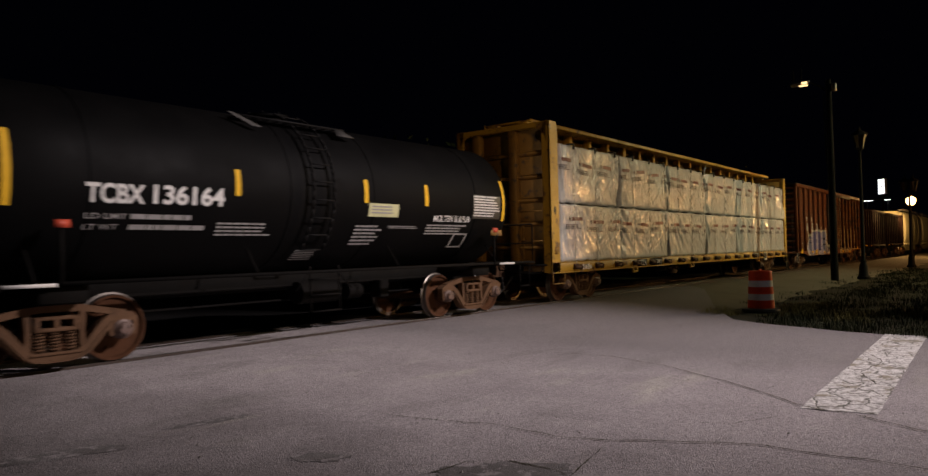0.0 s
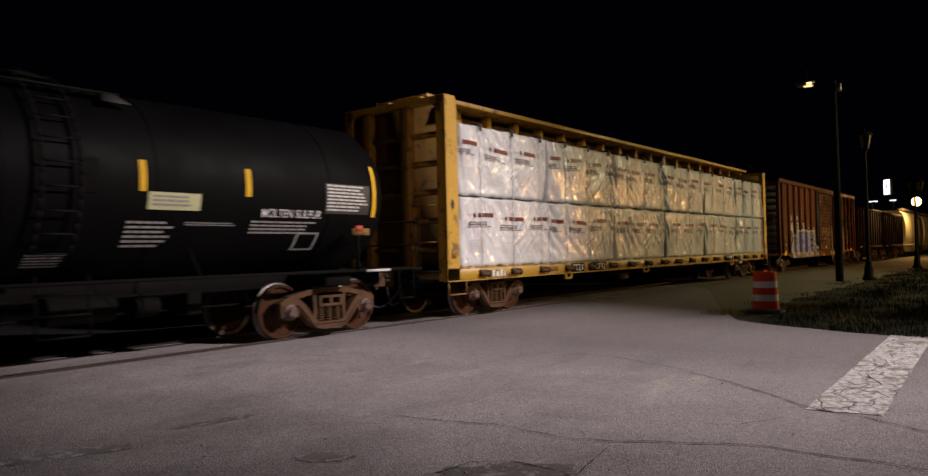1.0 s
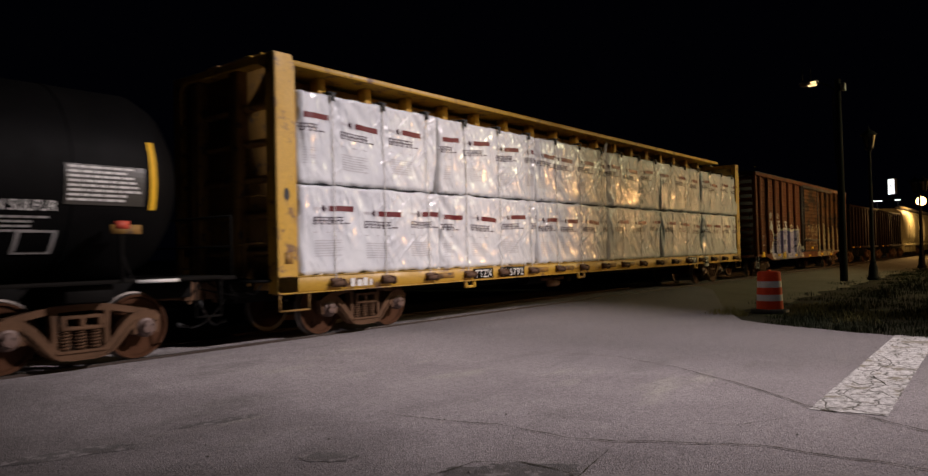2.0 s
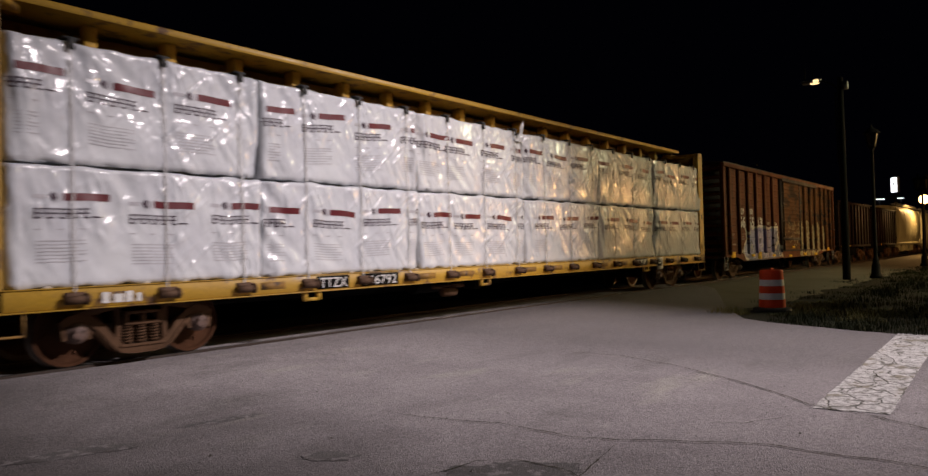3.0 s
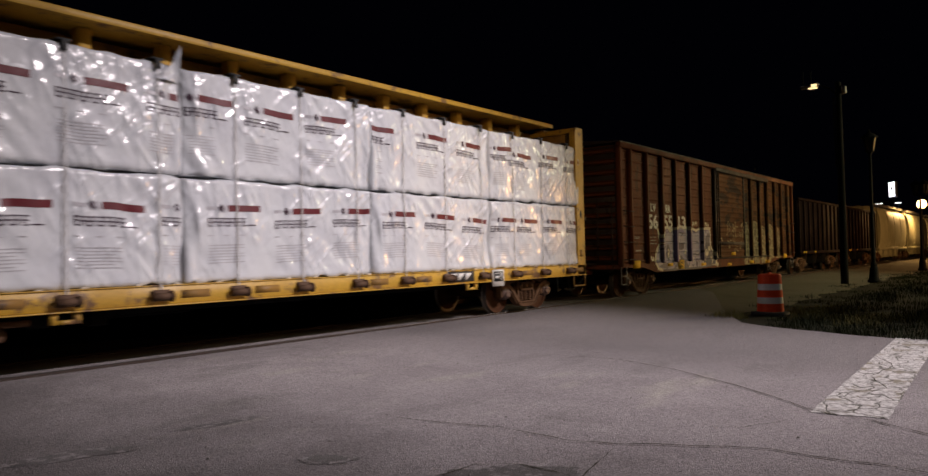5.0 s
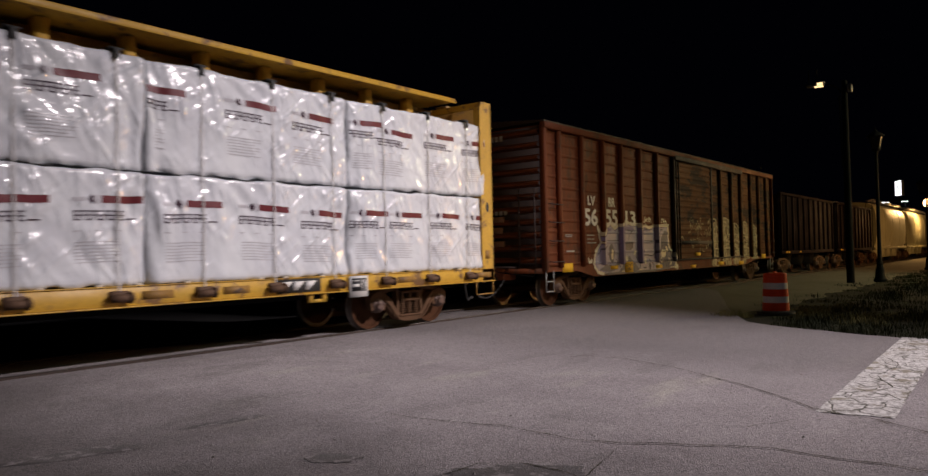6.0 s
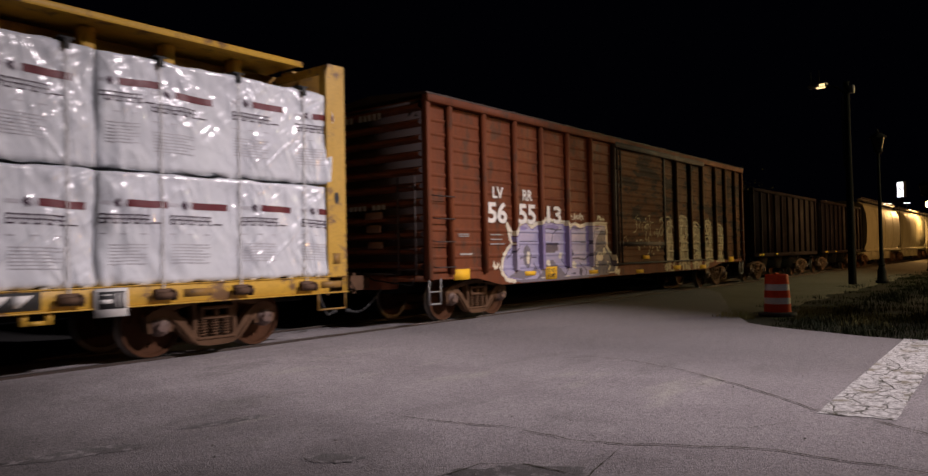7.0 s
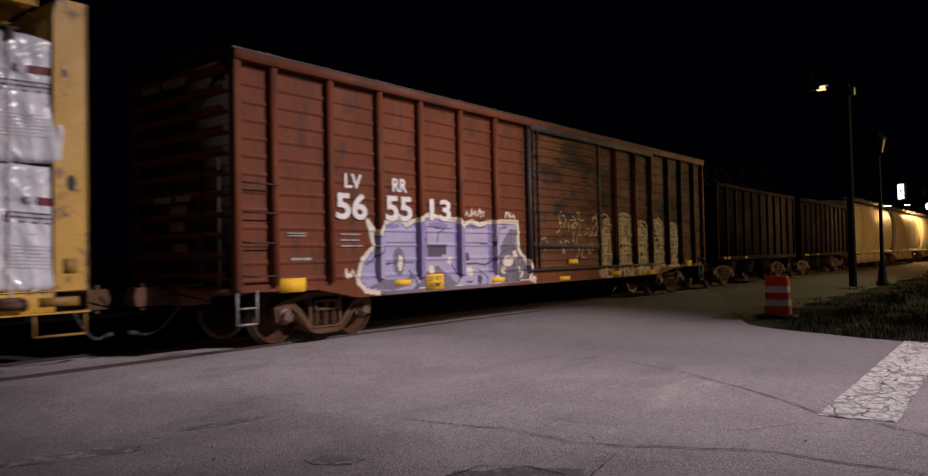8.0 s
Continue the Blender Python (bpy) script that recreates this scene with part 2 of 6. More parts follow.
M_LAVENDER = mat("lavender_spray_paint", (0.36, 0.34, 0.49), (0.29, 0.27, 0.42), 1.8, 0.5, 0, 0.05, 40)
M_PURPLEDK = mat("dark_violet_spray_paint", (0.06, 0.05, 0.1), (0.045, 0.038, 0.075), 3, 0.5, 0, 0.05, 40)
M_GREYSPRAY = mat("grey_violet_spray_paint", (0.15, 0.135, 0.18), (0.11, 0.1, 0.13), 3, 0.6, 0, 0.05, 40)
M_PURPLE = mat("purple_spray_paint", (0.23, 0.19, 0.4), (0.18, 0.15, 0.32), 3, 0.6, 0, 0.05, 40)
M_CREAM = mat("cream_spray_paint", (0.66, 0.62, 0.5), (0.55, 0.5, 0.38), 4, 0.5, 0, 0.05, 40)
M_OLIVE = mat("olive_cream_spray_paint", (0.42, 0.35, 0.2), (0.33, 0.27, 0.16), 3, 0.55, 0, 0.05, 40)
M_KHAKI = mat("thin_khaki_spray_paint", (0.2, 0.15, 0.07), (0.14, 0.095, 0.04), 3, 0.6, 0, 0.05, 40)
M_MAROON = mat("dark_red_print", (0.14, 0.018, 0.025), (0.115, 0.016, 0.02), 4, 0.45, 0, 0.03, 40, spec=0.3)
M_INK = mat("dark_plum_print", (0.035, 0.012, 0.026), (0.05, 0.02, 0.04), 4, 0.5, 0, 0.03, 40, spec=0.25)
M_FAINT = mat("pale_grey_print", (0.46, 0.45, 0.48), (0.52, 0.51, 0.54), 4, 0.35, 0, 0.03, 40)
M_LUMBER = mat("pale_lumber", (0.5, 0.43, 0.32), (0.4, 0.34, 0.25), 5, 0.7, 0, 0.2, 30, squash=(1, 0.2, 1))
M_LUMBERWORN = mat("weathered_board", (0.2, 0.1, 0.06), (0.14, 0.075, 0.045), 4, 0.8, 0, 0.2, 30, squash=(1, 0.2, 1))
M_STRAP = mat("grey_steel_strap", (0.58, 0.57, 0.56), (0.5, 0.49, 0.48), 6, 0.5, 0.0, 0.05, 40)
M_BLACK = mat("black_rubber", (0.018, 0.018, 0.018), (0.03, 0.03, 0.03), 5, 0.7, 0, 0.1, 40)
M_ORANGE = mat("orange_drum_plastic", (0.75, 0.062, 0.01), (0.66, 0.055, 0.01), 3, 0.5, 0, 0.08, 30, (0.35, 0.06, 0.02), 0.7, 8.0, spec=0.2)
M_SHEETING = mat("white_reflective_sheeting", (0.75, 0.75, 0.76), (0.66, 0.65, 0.66), 8, 0.4, 0, 0.04, 60, (0.45, 0.4, 0.36), 0.68, 9.0)
M_POST = mat("weathered_pole", (0.006, 0.006, 0.006), (0.01, 0.0095, 0.009), 1.5, 0.85, 0, 0.3, 30, spec=0.08, squash=(3, 3, 0.3))
M_IRON = mat("black_cast_iron", (0.005, 0.005, 0.0055), (0.008, 0.008, 0.0085), 4, 0.7, 0.0, 0.1, 40, spec=0.08)
M_HEAD = mat("grey_lamp_housing", (0.33, 0.33, 0.32), (0.25, 0.25, 0.25), 4, 0.45, 0.3, 0.05, 40)
M_GRATING = mat("worn_grating", (0.09, 0.085, 0.08), (0.05, 0.048, 0.045), 3, 0.6, 0.3, 0.3, 60)
M_LADDER = mat("black_ladder_paint", (0.004, 0.004, 0.004), (0.007, 0.006, 0.006), 4, 0.7, 0, 0.1, 40, spec=0.15)
M_LENS = mat("milky_lantern_glass", (0.07, 0.07, 0.065), (0.05, 0.05, 0.046), 5, 0.2, 0, 0.02, 40, rough_var=0.05)
M_BLADE = mat("grass_blades", (0.011, 0.017, 0.004), (0.025, 0.025, 0.008), 0.7, 0.8, 0, 0.05, 40, spec=0.15)
M_WEED = mat("dry_weeds", (0.15, 0.145, 0.045), (0.22, 0.18, 0.07), 1.2, 0.8, 0, 0.05, 40, spec=0.1)
M_LEAF = mat("dark_foliage", (0.03, 0.045, 0.018), (0.05, 0.06, 0.025), 0.6, 0.8, 0, 0.05, 40, spec=0.15)
M_BARK = mat("bark", (0.07, 0.055, 0.04), (0.1, 0.08, 0.06), 3, 0.9, 0, 0.5, 20)
M_GLOBE = glow_mat("glowing_lamp_glass", (1.0, 0.56, 0.2), 11.0)
M_SIGNLIT = glow_mat("lit_sign_face", (0.95, 0.97, 1.0), 2.2)
M_TUBE = glow_mat("white_tube_light", (0.9, 0.95, 1.0), 3.5)


# ---- building helpers ----
def part(name, bm, material, parent=None, label="", smooth=True):
    bm.normal_update()
    for e in bm.edges:
        if len(e.link_faces) == 2 and e.calc_face_angle(0.0) > 0.6:
            e.smooth = False
    me = bpy.data.meshes.new(name)
    bm.to_mesh(me)
    bm.free()
    me.materials.append(material)
    if smooth:
        for p in me.polygons:
            p.use_smooth = True
    ob = new(name, me)
    ob.parent = parent
    if label:
        tagged(ob, label)
    return ob


def again(ob, name, parent, m):
    o = new(name, ob.data)
    o.parent = parent
    o.matrix_basis = m
    return o


def raw(name, verts, faces, material, parent=None, smooth=True):
    me = bpy.data.meshes.new(name)
    me.from_pydata(verts, [], faces)
    me.materials.append(material)
    if smooth:
        for p in me.polygons:
            p.use_smooth = True
    ob = new(name, me)
    ob.parent = parent
    return ob


def box(bm, x0, x1, y0, y1, z0, z1, bevel=0.0):
    x0, x1, y0, y1, z0, z1 = min(x0, x1), max(x0, x1), min(y0, y1), max(y0, y1), min(z0, z1), max(z0, z1)
    m = Matrix.LocRotScale(((x0 + x1) / 2, (y0 + y1) / 2, (z0 + z1) / 2), None, (x1 - x0, y1 - y0, z1 - z0))
    vs = bmesh.ops.create_cube(bm, size=1, matrix=m)["verts"]
    if bevel:
        es = {e for v in vs for e in v.link_edges}
        bmesh.ops.bevel(bm, geom=list(es), offset=bevel, segments=1, affect="EDGES")


def prism(bm, pts, y0, y1):
    """A polygon of (x, z) points pushed from y0 to y1."""
    a = [bm.verts.new((x, y0, z)) for x, z in pts]
    b = [bm.verts.new((x, y1, z)) for x, z in pts]
    n = len(pts)
    bm.faces.new(a)
    bm.faces.new(b[::-1])
    for i in range(n):
        bm.faces.new((a[i], b[i], b[(i + 1) % n], a[(i + 1) % n]))
    bmesh.ops.recalc_face_normals(bm, faces=bm.faces[:])


def rod(bm, p, q, r, seg=8, r2=None):
    p, q = Vector(p), Vector(q)
    d = q - p
    m = Matrix.Translation((p + q) / 2) @ d.to_track_quat("Z", "Y").to_matrix().to_4x4()
    bmesh.ops.create_cone(bm, cap_ends=True, segments=seg, radius1=r, radius2=r if r2 is None else r2, depth=d.length, matrix=m)


def path(bm, pts, r, seg=6):
    for a, b in zip(pts, pts[1:]):
        rod(bm, a, b, r, seg)


def lathe(bm, pts, seg=24, m=Matrix()):
    """(radius, z) points turned round z."""
    rings = []
    for r, z in pts:
        rings.append([bm.verts.new(m @ Vector((r * math.cos(2 * math.pi * i / seg), r * math.sin(2 * math.pi * i / seg), z))) for i in range(seg)])
    for a, b in zip(rings, rings[1:]):
        for i in range(seg):
            bm.faces.new((a[i], a[(i + 1) % seg], b[(i + 1) % seg], b[i]))
    bm.faces.new(rings[0][::-1])
    bm.faces.new(rings[-1])


def letters(text, x0, x1, z0, z1, surface, bold=0.026):
    """Verts and faces of a word that fills x0..x1, z0..z1, laid on y = surface(x, z)."""
    cu = bpy.data.curves.new("word", "FONT")
    cu.body = text
    cu.offset = bold
    ob = new("word", cu)
    bpy.context.view_layer.update()
    me = bpy.data.meshes.new_from_object(ob.evaluated_get(bpy.context.evaluated_depsgraph_get()))
    bpy.data.objects.remove(ob)
    co = np.array([v.co[:2] for v in me.vertices])
    lo, hi = co.min(0), co.max(0)
    co = (co - lo) / (hi - lo)
    verts = []
    for u, v in co:
        x, z = x0 + u * (x1 - x0), z0 + v * (z1 - z0)
        verts.append((x, surface(x, z), z))
    faces = [tuple(p.vertices) for p in me.polygons]
    bpy.data.meshes.remove(me)
    return verts, faces


def word(name, text, x0, x1, z0, z1, surface, material, parent):
    v, f = letters(text, x0, x1, z0, z1, surface, 0.03 if z1 - z0 > 0.2 else 0.006)
    return raw(name, v, f, material, parent, False)


def print_bars(name, x0, x1, z0, z1, rows, surface, material, parent, seed=0, fill=0.62, gap=0.25):
    """Unreadable small print: rows of short plain bars."""
    rnd = random.Random(seed)
    verts, faces = [], []
    h = (z1 - z0) / rows
    for r in range(rows):
        za, zb = z1 - r * h - h * fill, z1 - r * h
        x, end = x0, x0 + (x1 - x0) * rnd.uniform(0.75, 1.0)
        while x < end:
            w = rnd.uniform(1.2, 3.5) * h
            k = len(verts)
            e = min(x + w, end)
            verts += [(a, surface(a, b), b) for a, b in ((x, za), (e, za), (e, zb), (x, zb))]
            faces.append((k, k + 1, k + 2, k + 3))
            x = e + gap * h
    return raw(name, verts, faces, material, parent, False)


def sheet_patch(name, x0, x1, z0, z1, surface, material, parent, step=0.05):
    nx, nz = max(1, int((x1 - x0) / step)), max(1, int((z1 - z0) / step))
    verts = []
    for j in range(nz + 1):
        for i in range(nx + 1):
            x, z = x0 + (x1 - x0) * i / nx, z0 + (z1 - z0) * j / nz
            verts.append((x, surface(x, z), z))
    faces = [(j * (nx + 1) + i, j * (nx + 1) + i + 1, (j + 1) * (nx + 1) + i + 1, (j + 1) * (nx + 1) + i) for j in range(nz) for i in range(nx)]
    return raw(name, verts, faces, material, parent, False)


def smoothstep(a, b, v):
    t = min(1, max(0, (v - a) / (b - a)))
    return t * t * (3 - 2 * t)


# ---- ground, road, track ----
def height(x, y):
    """The crossing rises a little to the rails."""
    up = -0.2 + (0.165 - 0.035 * smoothstep(23, 27, x)) * smoothstep(6.2, 9.5, y)
    return up - 0.3 * smoothstep(13.0, 18.0, y)


EDGE = [(-60, 11.5), (-8, 13.2), (1.27, 13.9), (2.34, 14.3), (4.0, 15.1), (4.93, 15.75), (6.0, 18.0), (7.4, 21.5), (8.6, 24.5), (9.9, 26.4), (12, 26.8), (14, 24), (18, 17), (60, 14)]


def road_edge(y):
    for (ya, xa), (yb, xb) in zip(EDGE, EDGE[1:]):
        if ya <= y <= yb:
            return xa + (xb - xa) * (y - ya) / (yb - ya)
    return EDGE[-1][1]


def build_ground():
    xs = sorted({*range(-160, 0, 20), *range(0, 60, 1), *range(60, 140, 8), *range(140, 1600, 120)})
    ys = sorted({*range(-300, -20, 40), *np.arange(-20, 24, 0.5).tolist(), *range(24, 60, 6), *range(60, 1200, 100)})
    verts = [(x, y, height(x, y) - 0.045 + 0.02 * noise.noise(Vector((x * 0.7, y * 0.7, 0)))) for y in ys for x in xs]
    n = len(xs)
    faces = [(j * n + i, j * n + i + 1, (j + 1) * n + i + 1, (j + 1) * n + i) for j in range(len(ys) - 1) for i in range(n - 1)]
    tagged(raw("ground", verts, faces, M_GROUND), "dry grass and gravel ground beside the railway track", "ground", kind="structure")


def build_gravel():
    """A packed gravel strip between the grass and the rails, beyond the paved crossing."""
    verts, faces = [], []
    nx, ny = 130, 26
    for j in range(ny + 1):
        for i in range(nx + 1):
            x = 13.0 + 90 * (i / nx) ** 1.6
            v = j / ny
            low = 5.4 + 0.5 * noise.noise(Vector((x * 0.35, 0, 4))) + 0.25 * noise.noise(Vector((x * 1.3, 0, 9)))
            y = low + (13.2 - low) * v
            rise = 0.024 * smoothstep(0, 0.06, v) - 0.03 * (v == 0)
            verts.append((x, y, height(x, y) - 0.045 + rise + 0.015 * noise.noise(Vector((x * 1.9, y * 1.9, 0)))))
    row = nx + 1
    faces = [(j * row + i, j * row + i + 1, (j + 1) * row + i + 1, (j + 1) * row + i) for j in range(ny) for i in range(nx)]
    tagged(raw("gravel_shoulder", verts, faces, M_GRAVEL), "packed brown gravel strip along the railway track", "gravel", kind="structure")


def build_road():
    rail_gap = [(-60.0, TRACK_Y - 0.7525 - 0.055), (TRACK_Y - 0.7525 + 0.10, TRACK_Y + 0.7525 - 0.10), (TRACK_Y + 0.7525 + 0.055, 45.0)]
    names = ["road", "crossing_panel", "road_beyond"]
    labels = ["worn grey cracked asphalt road leading to the crossing", "asphalt infill between the rails of the crossing", "asphalt road beyond the railway track, darkened for shade"]
    for (y0, y1), nm, lb in zip(rail_gap, names, labels):
        ny = max(2, int((y1 - y0) / 0.35))
        bm = bmesh.new()
        rows = []
        for j in range(ny + 1):
            y = y0 + (y1 - y0) * j / ny
            xe = road_edge(y) + 0.12 * noise.noise(Vector((y * 1.7, 0, 3)))
            row = []
            for i in range(41):
                x = -45 + (xe + 45) * (1 - (1 - i / 40) ** 2.2)
                row.append(bm.verts.new((x, y, height(x, y) + 0.006 * noise.noise(Vector((x * 0.8, y * 0.8, 5))))))
            rows.append(row)
        for a, b in zip(rows, rows[1:]):
            for i in range(40):
                bm.faces.new((a[i], a[i + 1], b[i + 1], b[i]))
        # a skirt down to the soil along the edges
        rim = [e for e in bm.edges if len(e.link_faces) == 1]
        low = bmesh.ops.extrude_edge_only(bm, edges=rim)["geom"]
        for v in low:
            if isinstance(v, bmesh.types.BMVert):
                v.co.z -= 0.12
        tagged(part(nm, bm, M_ASPHALT if nm != "road_beyond" else M_ASPHALT_SHADED), lb, "road", kind="structure")


def ribbon(name, pts, width, material, lift, label, category, seed=0, wobble=0.03):
    """A crooked thin strip on the road through the given points."""
    rnd = random.Random(seed)
    fine = []
    for (xa, ya), (xb, yb) in zip(pts, pts[1:]):
        n = max(2, int(math.hypot(xb - xa, yb - ya) / 0.07))
        for k in range(n):
            t = k / n
            q = Vector(((xa + (xb - xa) * t) * 4, (ya + (yb - ya) * t) * 4, seed))
            fine.append((xa + (xb - xa) * t + wobble * noise.noise(q), ya + (yb - ya) * t + wobble * noise.noise(q + Vector((9, 3, 1)))))
    verts, faces = [], []
    for k, (x, y) in enumerate(fine):
        a, b = fine[max(0, k - 1)], fine[min(len(fine) - 1, k + 1)]
        d = Vector((b[0] - a[0], b[1] - a[1])).normalized()
        end = min(1.0, 0.2 + min(k, len(fine) - 1 - k) * 0.1)
        w = width * end * rnd.uniform(0.3, 1.0) / 2
        for s in (-1, 1):
            px, py = x - d.y * w * s, y + d.x * w * s
            verts.append((px, py, height(px, py) + lift + 0.006 * noise.noise(Vector((px * 0.8, py * 0.8, 5)))))
        if k:
            faces.append((2 * k - 2, 2 * k - 1, 2 * k + 1, 2 * k))
    tagged(raw(name, verts, faces, material, None, False), label, category, kind="structure")


def build_markings():
    # the stop line: 0.6 m wide, across the lane
    verts, faces = [], []
    nx, ny = 60, 6
    for i in range(nx + 1):
        for j in range(ny + 1):
            u, v = i / nx, j / ny
            x = 7.48 + (14.2 - 7.48) * u + 0.1 * v * (1 - u)
            y = (1.74 + 0.17 * u) * (1 - v) + (1.1 + 0.2 * u) * v
            x += 0.03 * noise.noise(Vector((0, y * 5, 1))) * (u in (0, 1))
            y += 0.012 * noise.noise(Vector((x * 4, v * 3, 1)))
            verts.append((x, y, height(x, y) + 0.008 + 0.006 * noise.noise(Vector((x * 0.8, y * 0.8, 5)))))
    for i in range(nx):
        for j in range(ny):
            k = i * (ny + 1) + j
            faces.append((k, k + ny + 1, k + ny + 2, k + 1))
    tagged(raw("stop_line", verts, faces, M_LINE), "cracked white painted stop line on the asphalt", "road marking", kind="structure")
    cracks = [[(9.68, 5.83), (9.72, 4.86), (9.18, 3.67), (8.56, 2.79), (8.04, 2.2), (7.66, 1.82), (7.5, 1.58), (7.48, 1.32), (7.32, 1.07), (7.11, 0.75), (6.7, -0.4)],
              [(5.21, 5.21), (5.23, 4.61), (5.4, 3.9), (5.34, 3.12), (5.43, 2.74), (5.59, 2.5), (5.72, 2.16), (5.85, 1.99), (5.93, 1.7), (5.94, 1.26), (5.96, 0.95), (5.92, 0.63), (5.8, 0.0)],
              [(5.35, 2.7), (4.93, 2.64), (4.57, 2.56), (4.1, 2.5)], [(3.6, 3.5), (4.03, 3.39), (4.33, 3.35), (4.54, 3.12), (4.54, 2.81), (4.52, 2.65), (4.2, 2.2)],
              [(6.4, 2.35), (6.56, 2.09), (6.83, 1.92), (7.08, 1.79)], [(11.9, 1.9), (10.9, 1.5), (9.9, 1.62), (9.2, 1.35), (8.3, 1.55)]]
    for k, c in enumerate(cracks):
        ribbon("road_crack", c, 0.023 if k < 2 else 0.017, M_CRACK, 0.0105, "thin crooked crack in the asphalt with dirt", "crack", k + 1)


def build_stains():
    """Irregular dark repair patches and oil stains on the asphalt."""
    spots = [(2.75, 6.25, 0.55, 0.13, -20), (4.1, 6.25, 0.42, 0.09, -12), (3.82, 4.4, 0.22, 0.12, -60), (4.3, 3.0, 0.5, 0.24, -50)]
    for k, (cx, cy, rx, ry, turn) in enumerate(spots):
        n, rings = 56, (0.0, 0.35, 0.7, 1.0)
        verts, faces = [], []
        c, d = math.cos(radians(turn)), math.sin(radians(turn))
        for f in rings:
            for i in range(n):
                a = 2 * math.pi * i / n
                q = 1 + 0.45 * noise.noise(Vector((1.6 * math.cos(a), 1.6 * math.sin(a), k))) + 0.25 * noise.noise(Vector((6 * math.cos(a), 6 * math.sin(a), k)))
                u, v = rx * f * q * math.cos(a), ry * f * q * math.sin(a)
                x, y = cx + c * u - d * v, cy + d * u + c * v
                verts.append((x, y, height(x, y) + 0.005 + 0.006 * noise.noise(Vector((x * 0.8, y * 0.8, 5)))))
        for j in range(len(rings) - 1):
            for i in range(n):
                faces.append((j * n + i, j * n + (i + 1) % n, (j + 1) * n + (i + 1) % n, (j + 1) * n + i))
        tagged(raw("asphalt_stain", verts, faces, M_STAIN), "dark irregular oil stain on the asphalt", "stain", kind="structure")


def build_grit():
    """Small bits of grit on the asphalt."""
    rnd = random.Random(6)
    verts, faces = [], []
    for _ in range(260):
        x, y = rnd.uniform(1.5, 15), rnd.uniform(0.2, 9)
        if x > road_edge(y):
            continue
        r = rnd.uniform(0.004, 0.014)
        z = height(x, y) + 0.006
        k = len(verts)
        verts += [(x + r * rnd.uniform(0.6, 1.4) * math.cos(a), y + r * rnd.uniform(0.6, 1.4) * math.sin(a), z) for a in (0, 1.3, 2.5, 3.8, 5.1)] + [(x, y, z + r * 0.9)]
        faces += [(k + i, k + (i + 1) % 5, k + 5) for i in range(5)]
    tagged(raw("grit", verts, faces, M_GRIT, None, False), "small scattered stones and grit on the asphalt", "grit", kind="stuff")


def build_track():
    prof = [(-0.075, -0.18), (0.075, -0.18), (0.075, -0.165), (0.012, -0.14), (0.012, -0.045), (0.036, -0.035), (0.036, -0.006), (-0.036, -0.006), (-0.036, -0.035), (-0.012, -0.045), (-0.012, -0.14), (-0.075, -0.165)]
    for s in (-1, 1):
        rail = tagged(new("rail"), "worn steel rail with a polished head", "rail", "rails of the track", "structure")
        rail.location = (0, TRACK_Y + s * 0.7525, 0)
        bm = bmesh.new()
        a = [bm.verts.new((-120, y, z)) for y, z in prof]
        b = [bm.verts.new((320, y, z)) for y, z in prof]
        for i in range(len(prof)):
            bm.faces.new((a[i], a[(i + 1) % 12], b[(i + 1) % 12], b[i]))
        bmesh.ops.recalc_face_normals(bm, faces=bm.faces[:])
        part("rail_web", bm, M_RAIL, rail)
        bm = bmesh.new()
        box(bm, -120, 320, -0.03, 0.03, -0.006, 0.0)
        part("rail_head", bm, M_RAILTOP, rail, "polished running surface")
    bm = bmesh.new()
    box(bm, -0.11, 0.11, -1.3, 1.3, -0.3, -0.15, 0.012)
    tie = None
    track = tagged(new("track_ties"), "old wooden railway ties half sunk in gravel", "railway ties", kind="structure")
    for k in range(140):
        m = pose(27.2 + 0.55 * k, TRACK_Y, 0.06, 0, 0, random.uniform(-1, 1))
        if tie is None:
            tie = part("tie", bm, M_TIE, track)
            tie.matrix_basis = m
        else:
            again(tie, "tie", track, m)


